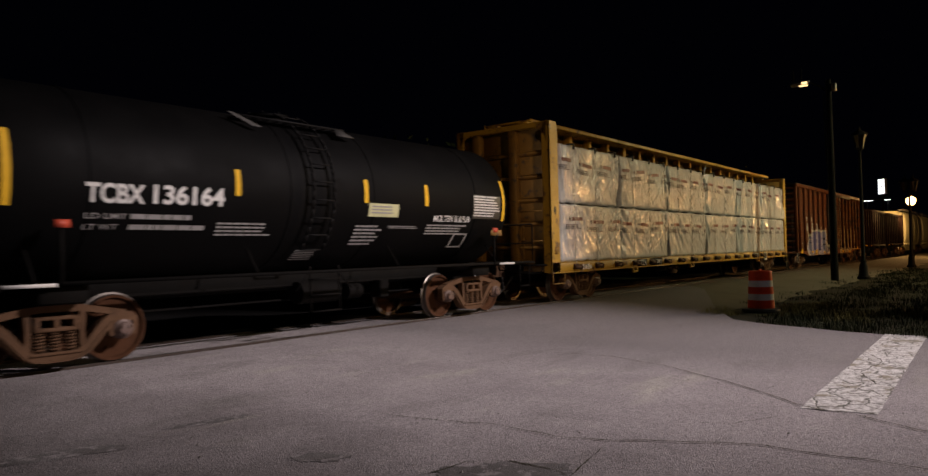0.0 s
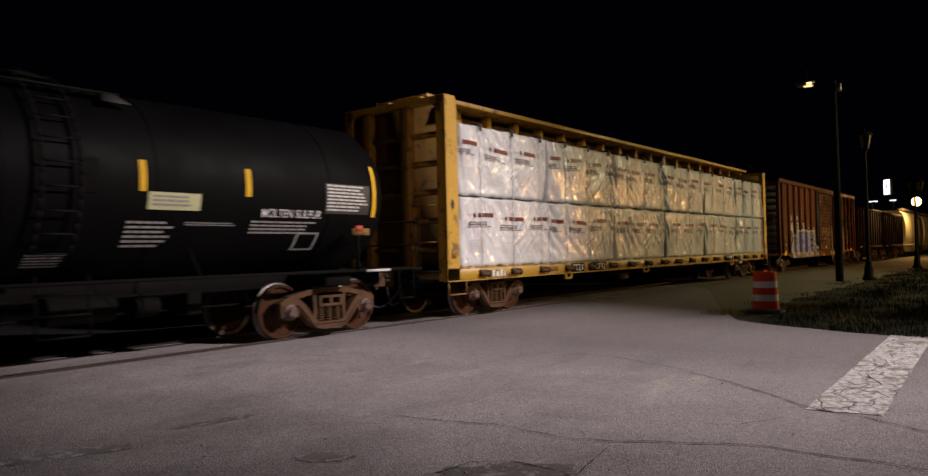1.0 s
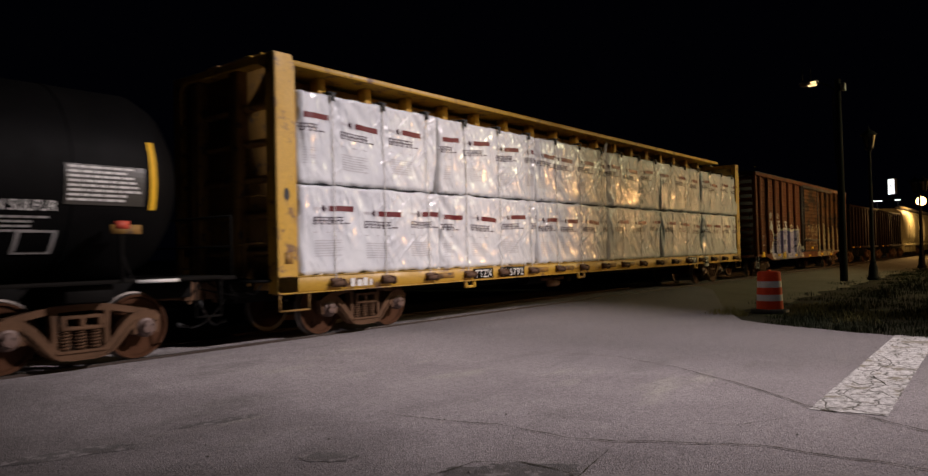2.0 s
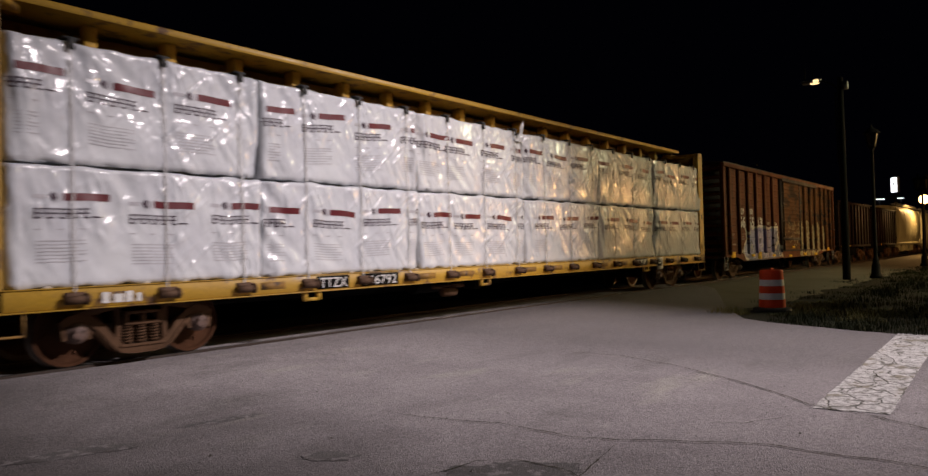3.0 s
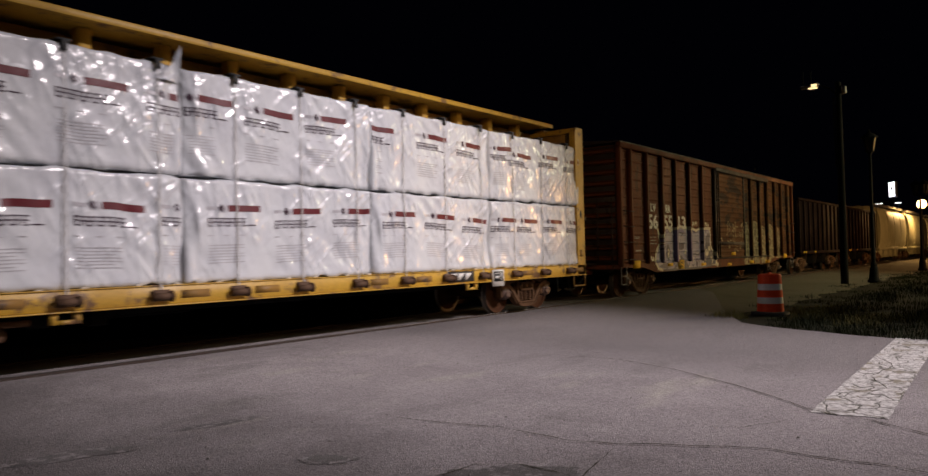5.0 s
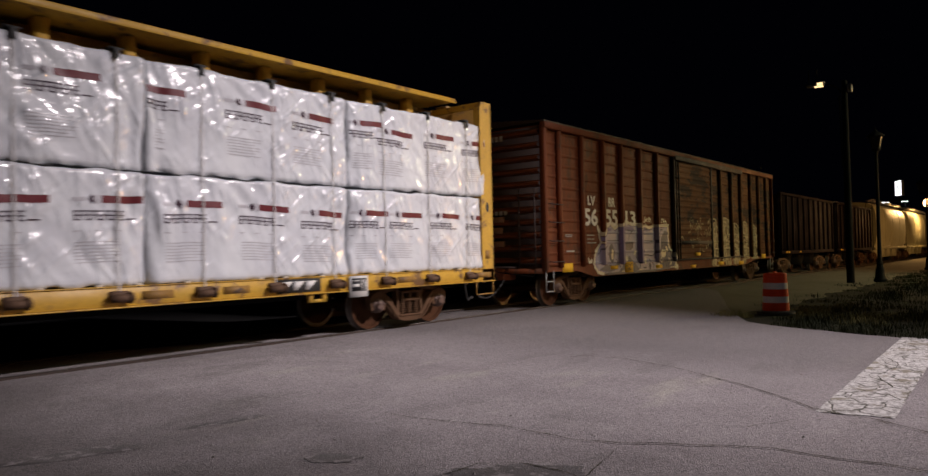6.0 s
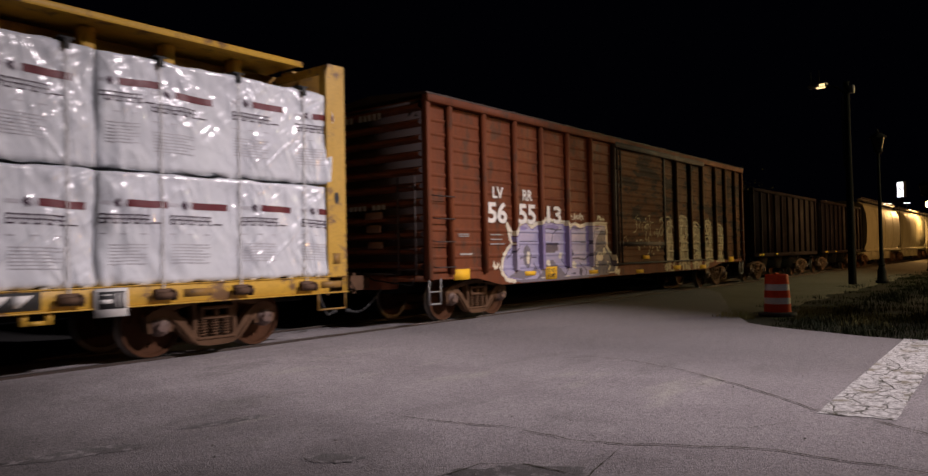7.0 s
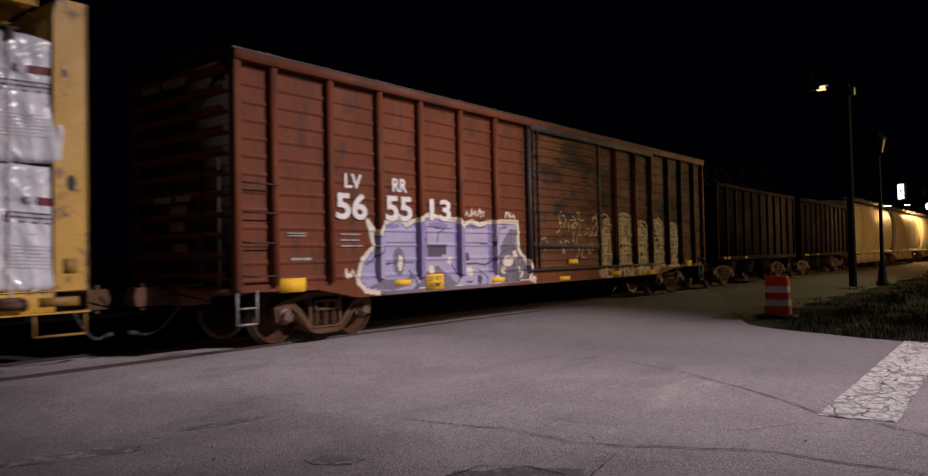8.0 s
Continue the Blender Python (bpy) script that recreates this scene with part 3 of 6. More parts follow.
def build_grass():
    rnd = random.Random(4)
    verts, faces = [], []
    def blade(x, y, h, lean):
        a = rnd.uniform(0, 6.28)
        z = height(x, y) - 0.05
        w = rnd.uniform(0.003, 0.008) * (1 + (x - 14) * 0.03)
        dx, dy = math.cos(a) * w, math.sin(a) * w
        lx, ly = math.cos(a + 1.6) * lean * h, math.sin(a + 1.6) * lean * h
        k = len(verts)
        verts.extend([(x - dx, y - dy, z), (x + dx, y + dy, z), (x + lx * 0.4 + dx * 0.7, y + ly * 0.4 + dy * 0.7, z + h * 0.6), (x + lx * 0.4 - dx * 0.7, y + ly * 0.4 - dy * 0.7, z + h * 0.6), (x + lx, y + ly, z + h)])
        faces.extend([(k, k + 1, k + 2, k + 3), (k + 3, k + 2, k + 4)])
    n = 0
    while n < 70000:
        x = 13.6 + 36 * rnd.random() ** 1.9
        y = rnd.uniform(-9, 6.6)
        xe = road_edge(y)
        if x < xe + 0.02:
            continue
        clump = noise.noise(Vector((x * 0.9, y * 0.9, 2))) + 0.5 * noise.noise(Vector((x * 2.7, y * 2.7, 7)))
        dens = 0.35 + clump - 0.9 * smoothstep(3.6, 6.4, y - 0.04 * (x - 15))
        if abs(x - xe) < 0.5 and y > 3:
            dens -= 0.1
        if rnd.random() > dens:
            continue
        n += 1
        blade(x, y, rnd.uniform(0.03, 0.12) * (1 + 1.1 * max(0, clump)) * (1.25 if y < 4 else 0.8), rnd.uniform(0.1, 0.8))
    tagged(raw("grass", verts, faces, M_BLADE, None, False), "uneven dark green grass at the road edge", "grass", kind="stuff")
    verts, faces = [], []
    for cx, cy, r, m in ((17.2, 5.75, 0.5, 480), (18.9, 4.5, 0.45, 300), (17.6, 3.9, 0.7, 420), (17.8, 2.9, 0.7, 300), (16.6, 2.9, 0.5, 200), (19.8, 4.0, 0.8, 300), (18.2, 1.9, 0.7, 200)):
        for _ in range(m):
            a, d = rnd.uniform(0, 6.28), r * rnd.random() ** 0.6
            blade(cx + d * math.cos(a), cy + d * math.sin(a), rnd.uniform(0.06, 0.3) * (1.1 - d / r * 0.6), rnd.uniform(0.2, 0.9))
    tagged(raw("weeds", verts, faces, M_WEED, None, False), "clumps of dry yellow-green weeds round the traffic drum", "weeds", kind="stuff")


build_ground()
build_gravel()
build_road()
build_markings()
build_stains()
build_grit()
build_track()
build_grass()

# ---- the train: x of each thing is its place along the track at 0 s ----
RIDERS = []   # (thing, x, y, z) carried along by the train
WHEELSETS = []  # (wheelset, x within its car)
MESHES = {}


def car(name, x, label, category):
    root = tagged(new(name), label, category, "cars of the freight train")
    RIDERS.append((root, x, TRACK_Y, 0.0))
    return root


def shared(key, name, parent, m, build):
    """A part that is built once and then shares its mesh."""
    if key not in MESHES:
        MESHES[key] = build(parent)
        MESHES[key].matrix_basis = m
        return MESHES[key]
    return again(MESHES[key], name, parent, m)


AXLE = 0.86  # half the distance between the axles of a truck


def band(bm, line, y0, y1):
    """A bar of changing width along (x, z, width) points, pushed from y0 to y1."""
    up, low = [], []
    for k, (x, z, w) in enumerate(line):
        (xa, za, _), (xb, zb, _) = line[max(0, k - 1)], line[min(len(line) - 1, k + 1)]
        d = Vector((xb - xa, zb - za)).normalized() * w / 2
        up.append((x - d.y, z + d.x))
        low.append((x + d.y, z - d.x))
    rows = [[bm.verts.new((x, y, z)) for x, z in side] for y, side in ((y0, up), (y0, low), (y1, low), (y1, up))]
    for k in range(len(line) - 1):
        for a, b in zip(rows, rows[1:] + rows[:1]):
            bm.faces.new((a[k], a[k + 1], b[k + 1], b[k]))
    bm.faces.new([r[0] for r in rows])
    bm.faces.new([r[-1] for r in rows])


def make_side_frame(parent):
    bm = bmesh.new()
    half = [(-1.04, 0.57, 0.09), (-0.96, 0.625, 0.11), (-0.84, 0.645, 0.12), (-0.72, 0.61, 0.14), (-0.6, 0.51, 0.15), (-0.48, 0.37, 0.145), (-0.38, 0.255, 0.135), (-0.28, 0.195, 0.12), (-0.14, 0.175, 0.105)]
    mirrored = lambda pts: pts + [(-x, z, w) for x, z, w in pts[::-1]]
    band(bm, mirrored(half), -0.075, 0.075)
    band(bm, mirrored([(-0.9, 0.68, 0.06), (-0.72, 0.70, 0.085), (-0.5, 0.745, 0.085), (-0.34, 0.775, 0.09), (-0.15, 0.785, 0.085)]), -0.055, 0.075)
    for s in (-1, 1):
        band(bm, [(s * 0.335, 0.24, 0.075), (s * 0.325, 0.5, 0.06), (s * 0.335, 0.76, 0.075)], -0.06, 0.07)
        # pedestal jaws round the bearing
        band(bm, [(s * (AXLE - 0.17), 0.62, 0.1), (s * (AXLE - 0.165), 0.5, 0.07), (s * (AXLE - 0.15), 0.37, 0.05)], -0.065, 0.065)
        band(bm, [(s * (AXLE + 0.165), 0.60, 0.07), (s * (AXLE + 0.165), 0.5, 0.055), (s * (AXLE + 0.15), 0.37, 0.045)], -0.065, 0.065)
        box(bm, s * AXLE - 0.1, s * AXLE + 0.1, -0.08, 0.08, 0.555, 0.6, 0.012)
    # raised rib along the lower bar and the spring seat
    band(bm, mirrored([(x, z - 0.045, 0.022) for x, z, w in half[3:]]), -0.105, -0.07)
    box(bm, -0.32, 0.32, -0.1, 0.1, 0.205, 0.245, 0.012)
    bmesh.ops.recalc_face_normals(bm, faces=bm.faces[:])
    return part("side_frame", bm, M_RUST, parent, "rusty cast truck side frame")


def make_spring(parent):
    """One coil of the spring nest, as stacked rings."""
    bm = bmesh.new()
    pts = [(0.064 * math.cos(a), 0.064 * math.sin(a), 0.25 + 0.24 * a / 37.7) for a in np.linspace(0, 37.7, 73)]
    path(bm, pts, 0.0145, 5)
    rod(bm, (0, 0, 0.245), (0, 0, 0.5), 0.03, 6)
    return part("spring", bm, M_RUST, parent, "coil spring of the truck")


def make_bolster_end(parent):
    bm = bmesh.new()
    for x0, x1, z0, z1 in ((-0.27, -0.2, 0.5, 0.69), (0.2, 0.27, 0.5, 0.69), (-0.27, 0.27, 0.5, 0.55), (-0.27, 0.27, 0.645, 0.69), (-0.03, 0.03, 0.5, 0.69)):
        box(bm, x0, x1, -0.1, 0.1, z0, z1, 0.008)
    return part("bolster_end", bm, M_RUST, parent)


def make_bearing(parent):
    bm = bmesh.new()
    turn = pose(0, 0, 0.457, 90)
    lathe(bm, [(0.135, -0.06), (0.14, -0.02), (0.14, 0.06), (0.125, 0.09), (0.098, 0.1), (0.095, 0.135), (0.08, 0.15), (0.02, 0.155)], 18, turn)
    for k in range(3):
        a = k * 2.094 + 0.5
        rod(bm, (0.062 * math.cos(a), -0.175, 0.457 + 0.062 * math.sin(a)), (0.062 * math.cos(a), -0.145, 0.457 + 0.062 * math.sin(a)), 0.02, 6)
    return part("bearing_cap", bm, M_BEARING, parent, "greasy grey-brown bearing end cap")


def make_wheelset(parent):
    bm = bmesh.new()
    turn = Matrix.Rotation(radians(90), 4, "X")
    for s in (-1, 1):
        flip = turn if s < 0 else Matrix.Rotation(radians(-90), 4, "X")
        prof = [(0.02, 0.86), (0.09, 0.86), (0.12, 0.83), (0.13, 0.78), (0.2, 0.765), (0.3, 0.745), (0.39, 0.76), (0.41, 0.80), (0.445, 0.805), (0.455, 0.79), (0.457, 0.72), (0.485, 0.705), (0.487, 0.69), (0.47, 0.675), (0.40, 0.675), (0.38, 0.70), (0.2, 0.69), (0.12, 0.66), (0.09, 0.60)]
        lathe(bm, [(r, z) for r, z in prof], 28, flip)
    rod(bm, (0, -0.9, 0), (0, 0.9, 0), 0.085, 14)
    bmesh.ops.recalc_face_normals(bm, faces=bm.faces[:])
    # paint drips on the wheel plate make the turning visible
    for a in (0.4, 2.2, 4.4):
        rod(bm, (0.28 * math.cos(a), -0.775, 0.28 * math.sin(a)), (0.28 * math.cos(a), -0.74, 0.28 * math.sin(a)), 0.02, 6)
    ob = part("wheelset", bm, M_WHEEL, parent, "rusty steel wheels on an axle")
    ob.data.materials.append(M_TREAD)
    for p in ob.data.polygons:
        r = math.hypot(p.center.x, p.center.z)
        if 0.43 < r < 0.49:
            p.material_index = 1
    return ob


def truck(parent, lx):
    for s, k in ((-1, 0), (1, 180)):
        shared("side_frame", "side_frame", parent, pose(lx, s * 0.99, 0, 0, 0, k), make_side_frame)
        shared("bolster_end", "bolster_end", parent, pose(lx, s * 0.99, 0, 0, 0, k), make_bolster_end)
        for dx in (-0.19, 0.0, 0.19):
            shared("spring", "spring", parent, pose(lx + dx, s * 0.99, 0, 0, 0, k), make_spring)
        for w in (-1, 1):
            shared("bearing", "bearing_cap", parent, pose(lx + w * AXLE, s * 0.99, 0, 0, 0, k), make_bearing)
    def bolster(p):
        bm = bmesh.new()
        box(bm, -0.2, 0.2, -0.95, 0.95, 0.5, 0.76, 0.03)
        box(bm, -0.5, 0.5, -0.3, 0.3, 0.62, 0.8, 0.02)
        box(bm, -0.62, -0.55, -0.8, 0.8, 0.38, 0.5, 0.01)
        box(bm, 0.55, 0.62, -0.8, 0.8, 0.38, 0.5, 0.01)
        return part("bolster", bm, M_UNDER, p)
    shared("bolster", "bolster", parent, pose(lx, 0, 0), bolster)
    for s in (-1, 1):
        w = shared("wheelset", "wheelset", parent, pose(lx + AXLE * s, 0, 0.457), make_wheelset)
        WHEELSETS.append((w, lx + AXLE * s))


def coupler(parent, lx, s):
    """The coupler at the car's end lx; s: the way it points."""
    bm = bmesh.new()
    box(bm, lx - s * 0.4, lx + s * 0.35, -0.09, 0.09, 0.74, 0.96, 0.02)
    prism(bm, [(lx + s * 0.3, 0.72), (lx + s * 0.62, 0.72), (lx + s * 0.66, 0.85), (lx + s * 0.62, 1.0), (lx + s * 0.3, 1.0)], -0.19, 0.1)
    rod(bm, (lx + s * 0.5, -0.12, 0.66), (lx + s * 0.5, -0.12, 1.06), 0.04, 8)
    part("coupler", bm, M_RUST, parent, "rusty knuckle coupler")
    bm = bmesh.new()
    pts = [(lx + s * (0.05 + 0.55 * t), -0.42 + 0.3 * t, 0.72 - 0.42 * math.sin(math.pi * min(1, t * 0.62))) for t in [k / 8 for k in range(9)]]
    path(bm, pts, 0.024, 7)
    rod(bm, pts[-1], (pts[-1][0] + s * 0.12, pts[-1][1], pts[-1][2] + 0.02), 0.035, 8)
    part("air_hose", bm, M_BLACK, parent)
    bm = bmesh.new()
    path(bm, [(lx, -1.3, 0.95), (lx + s * 0.12, -1.3, 0.8), (lx + s * 0.12, -0.3, 0.9), (lx + s * 0.3, -0.1, 1.08)], 0.014)
    part("uncoupling_lever", bm, M_UNDER, parent)


def stirrup(parent, x0, x1, y, ztop, zlow, material, r=0.016):
    bm = bmesh.new()
    path(bm, [(x0, y, ztop), (x0, y, zlow), (x1, y, zlow), (x1, y, ztop)], r)
    return part("step", bm, material, parent)


def brake_gear(parent, x):
    bm = bmesh.new()
    rod(bm, (x - 0.5, -0.5, 0.72), (x + 0.4, -0.5, 0.72), 0.2, 14)
    rod(bm, (x + 0.8, -0.35, 0.68), (x + 1.15, -0.35, 0.68), 0.15, 12)
    box(bm, x + 1.5, x + 1.75, -0.62, -0.3, 0.52, 0.86, 0.02)
    rod(bm, (x - 3.2, -0.25, 0.6), (x + 3.2, -0.25, 0.6), 0.02, 6)
    rod(bm, (x - 3.6, -0.4, 0.86), (x + 3.6, -0.4, 0.86), 0.025, 6)
    part("brake_gear", bm, M_UNDER, parent)


# ---- black tank car ----
def build_tank_car():
    cx = 8.57
    t = car("tank_car", cx, "black tank car with white lettering and yellow reflective strips", "tank car")
    R, ZC, half = 1.35, 2.45, 5.28
    bm = bmesh.new()
    pts = [(0.01, -half - 0.62), (0.5, -half - 0.56), (0.95, -half - 0.38), (1.22, -half - 0.16), (R, -half + 0.1)]
    body = pts + [(R, -half + (2 * half) * k / 12) for k in range(1, 12)] + [(r, -z) for r, z in pts[::-1]]
    lathe(bm, body, 64, Matrix.Translation((0, 0, ZC)) @ Matrix.Rotation(radians(90), 4, "Y"))
    bmesh.ops.recalc_face_normals(bm, faces=bm.faces[:])
    part("tank", bm, M_TANK, t, "glossy black riveted tank")
    for x in (-4.1, -0.9, 1.0, 4.1):
        bm = bmesh.new()
        lathe(bm, [(R + 0.002, -0.035), (R + 0.012, -0.03), (R + 0.012, 0.03), (R + 0.002, 0.035)], 64, Matrix.Translation((x, 0, ZC)) @ Matrix.Rotation(radians(90), 4, "Y"))
        part("band", bm, M_TANK, t)

    def skin(x, z):
        return -math.sqrt(max(0.01, R * R - (z - ZC) ** 2)) - 0.016

    def L(x):
        return x - cx
    # frame below
    bm = bmesh.new()
    box(bm, -6.3, 6.3, -0.3, 0.3, 0.78, 1.12, 0.02)
    for x in (4.28, -4.44):
        box(bm, x - 0.3, x + 0.3, -1.3, 1.3, 0.85, 1.08, 0.02)
    part("center_sill", bm, M_UNDER, t)
    for s in (-1, 1):
        bm = bmesh.new()
        box(bm, -6.1, 6.1, s * 1.32, s * 1.42, 1.08, 1.13)
        for k in range(4):
            x = -4.8 + 3.2 * k
            rod(bm, (x, s * 1.36, 1.1), (x, s * 1.05, 1.52), 0.018, 6)
        part("running_rail", bm, M_UNDER, t)
    for s in (-1, 1):
        bm = bmesh.new()
        box(bm, s * 5.4, s * 6.35, -1.4, 1.4, 1.06, 1.12, 0.01)
        path(bm, [(s * 6.3, -1.36, 1.12), (s * 6.3, -1.36, 2.0), (s * 6.3, 1.36, 2.0), (s * 6.3, 1.36, 1.12)], 0.018)
        path(bm, [(s * 6.3, -1.36, 1.55), (s * 6.3, 1.36, 1.55)], 0.014)
        part("end_platform", bm, M_UNDER, t)
        truck(t, s * 4.36 - 0.08)
        coupler(t, s * 6.3, s)
        bm = bmesh.new()
        box(bm, s * 5.0 + 0.12 - 0.3, s * 5.0 + 0.12 + 0.3, -1.43, -1.425, 1.07, 1.115)
        part("white_strip", bm, M_WHITE, t)
        stirrup(t, s * 5.7, s * 6.1, -1.38, 1.08, 0.55, M_UNDER)
    # ladder, top platform and rails
    for s in (-1, 1):
        bm = bmesh.new()
        ang = [radians(a) for a in range(-42, 76, 6)]
        for x in (L(8.02), L(8.48)):
            path(bm, [(x, s * (R + 0.11) * math.cos(a), ZC + (R + 0.11) * math.sin(a)) for a in ang], 0.024)
        for k, a in enumerate(ang[::2]):
            y, z = s * (R + 0.11) * math.cos(a), ZC + (R + 0.11) * math.sin(a)
            rod(bm, (L(8.02), y, z), (L(8.48), y, z), 0.014, 6)
        part("ladder", bm, M_LADDER, t, "black side ladder")
        bm = bmesh.new()
        for x in (L(7.95), L(8.58)):
            path(bm, [(x, s * 1.4, 1.2), (x, s * 1.42, 0.45)], 0.018)
        for z in (0.45, 0.72, 0.98):
            box(bm, L(7.95), L(8.58), s * 1.36, s * 1.46, z - 0.012, z + 0.012)
        for x in (L(7.95), L(8.58)):
            path(bm, [(x, s * 1.4, 1.1), (x + (0.3 if x > L(8.2) else -0.3), s * 1.4, 0.8)], 0.014)
        part("ladder_step", bm, M_UNDER, t)
    # top platform: gratings either side of the manway, sloped bright plates at their corners, posts
    for s in (-1, 1):
        bm = bmesh.new()
        for k in range(6):
            box(bm, L(6.95), L(9.25), s * (0.42 + 0.09 * k), s * (0.45 + 0.09 * k), 3.63, 3.66)
        for k in range(12):
            box(bm, L(6.95) + 0.205 * k, L(6.97) + 0.205 * k, s * 0.42, s * 0.9, 3.615, 3.635)
        for x in (L(7.1), L(8.2), L(9.1)):
            rod(bm, (x, s * 0.75, 3.4), (x, s * 0.75, 3.62), 0.02, 6)
        part("top_walkway", bm, M_LADDER, t, "black grating walkway")
        for xa, xb in ((6.8, 7.3), (8.9, 9.35)):
            bm = bmesh.new()
            q = [(L(xa), s * 0.88, 3.665), (L(xa) + 0.1, s * 0.88, 3.665), (L(xb), s * 1.05, 3.46), (L(xb) - 0.16, s * 1.05, 3.46)] if xa < 8 else [(L(xb) - 0.35, s * 0.88, 3.65), (L(xb) - 0.2, s * 0.88, 3.65), (L(xb), s * 1.03, 3.5), (L(xb) - 0.4, s * 1.03, 3.5)]
            lo, hi = [bm.verts.new(p) for p in q], [bm.verts.new((p[0], p[1], p[2] + 0.012)) for p in q]
            bm.faces.new(lo)
            bm.faces.new(hi[::-1])
            for k in range(4):
                bm.faces.new((lo[k], hi[k], hi[(k + 1) % 4], lo[(k + 1) % 4]))
            bmesh.ops.recalc_face_normals(bm, faces=bm.faces[:])
            part("corner_plate", bm, M_GRATING, t, "pale worn steel plate")
    bm = bmesh.new()
    lathe(bm, [(0.33, 3.6), (0.33, 3.84), (0.4, 3.84), (0.4, 3.88), (0.1, 3.92)], 24, pose(L(8.2), 0, 0))
    for k in range(8):
        rod(bm, (L(8.2) + 0.36 * math.cos(k * 0.785), 0.36 * math.sin(k * 0.785), 3.84), (L(8.2) + 0.36 * math.cos(k * 0.785), 0.36 * math.sin(k * 0.785), 3.92), 0.02, 6)
    part("manway", bm, M_TANK, t)
    brake_gear(t, L(8.9))
    # reflective strips
    for x, z0, z1, w in ((3.47, 2.05, 2.97, 0.1), (6.63, 2.3, 2.7, 0.09), (9.33, 2.3, 2.72, 0.1), (11.0, 2.3, 2.72, 0.1), (13.68, 2.05, 2.97, 0.09)):
        sheet_patch("reflector", L(x) - w / 2, L(x) + w / 2, z0, z1, skin, M_REFLECT, t, 0.06)
    # a faint upright reflection painted onto the tank side
    dim = lambda x, z: skin(x, z) + 0.006
    sheet_patch("painted_reflection", L(8.5), L(8.75), 2.25, 2.7, dim, M_UNDER, t, 0.06)
    # lettering
    word("mark", "TCBX", L(4.38), L(5.17), 2.12, 2.38, skin, M_WHITE, t)
    word("mark", "136164", L(5.29), L(6.4), 2.13, 2.4, skin, M_WHITE, t)
    word("load_line", "LD LMT", L(4.4), L(4.95), 1.92, 1.99, skin, M_GREYPRINT, t)
    print_bars("weights", L(5.0), L(6.14), 1.92, 1.99, 1, skin, M_GREYPRINT, t, 1, 0.95)
    word("load_line", "LT WT", L(4.4), L(4.85), 1.78, 1.85, skin, M_GREYPRINT, t)
    print_bars("weights", L(5.0), L(6.14), 1.78, 1.85, 1, skin, M_GREYPRINT, t, 2, 0.95)
    print_bars("small_print", L(6.33), L(7.4), 1.68, 1.9, 4, skin, M_GREYPRINT, t, 3, 0.5)
    word("cargo_name", "MOLTEN SULFUR", L(11.27), L(12.47), 2.0, 2.13, skin, M_WHITE, t)
    print_bars("small_print", L(9.15), L(9.85), 1.52, 1.9, 6, skin, M_GREYPRINT, t, 4, 0.5)
    print_bars("small_print", L(10.0), L(10.85), 1.84, 1.9, 2, skin, M_GREYPRINT, t, 5, 0.5)
    print_bars("small_print", L(11.1), L(12.45), 1.72, 1.94, 4, skin, M_GREYPRINT, t, 6, 0.5)
    print_bars("small_print", L(8.03), L(8.6), 1.29, 1.47, 5, skin, M_GREYPRINT, t, 7, 0.5)
    sheet_patch("placard", L(9.41), L(10.2), 2.06, 2.3, skin, M_SIGNYEL, t, 0.06)
    over = lambda x, z: skin(x, z) - 0.006
    print_bars("placard_print", L(9.47), L(10.13), 2.09, 2.26, 3, over, M_GREYPRINT, t, 8, 0.5)
    sheet_patch("data_panel", L(12.54), L(13.56), 2.09, 2.6, skin, M_PANEL, t, 0.06)
    print_bars("data_panel_print", L(12.57), L(13.53), 2.11, 2.58, 8, over, M_WHITE, t, 9, 0.5, 0.35)
    sheet_patch("diamond_holder", L(12.05), L(12.52), 1.48, 1.77, skin, M_GREYPRINT, t, 0.06)
    sheet_patch("diamond_holder_plate", L(12.1), L(12.47), 1.51, 1.74, over, M_TANK, t, 0.06)
    # end posts with coloured tags
    for x, s in ((4.05, -1), (13.2, 1)):
        bm = bmesh.new()
        rod(bm, (L(x), -1.41, 1.1), (L(x), -1.41, 1.9), 0.03, 8)
        part("side_post", bm, M_UNDER, t)
        bm = bmesh.new()
        box(bm, L(x) - 0.09, L(x) + 0.09, -1.46, -1.44, 1.79, 1.89)
        part("tag", bm, M_REDTAG, t, "red tag")
    bm = bmesh.new()
    box(bm, L(13.05), L(13.45), -1.45, -1.44, 1.72, 1.84)
    part("tag_plate", bm, M_YELLOWDARK, t, "orange plate")


# ---- yellow centerbeam flatcar ----
CBX = 26.93


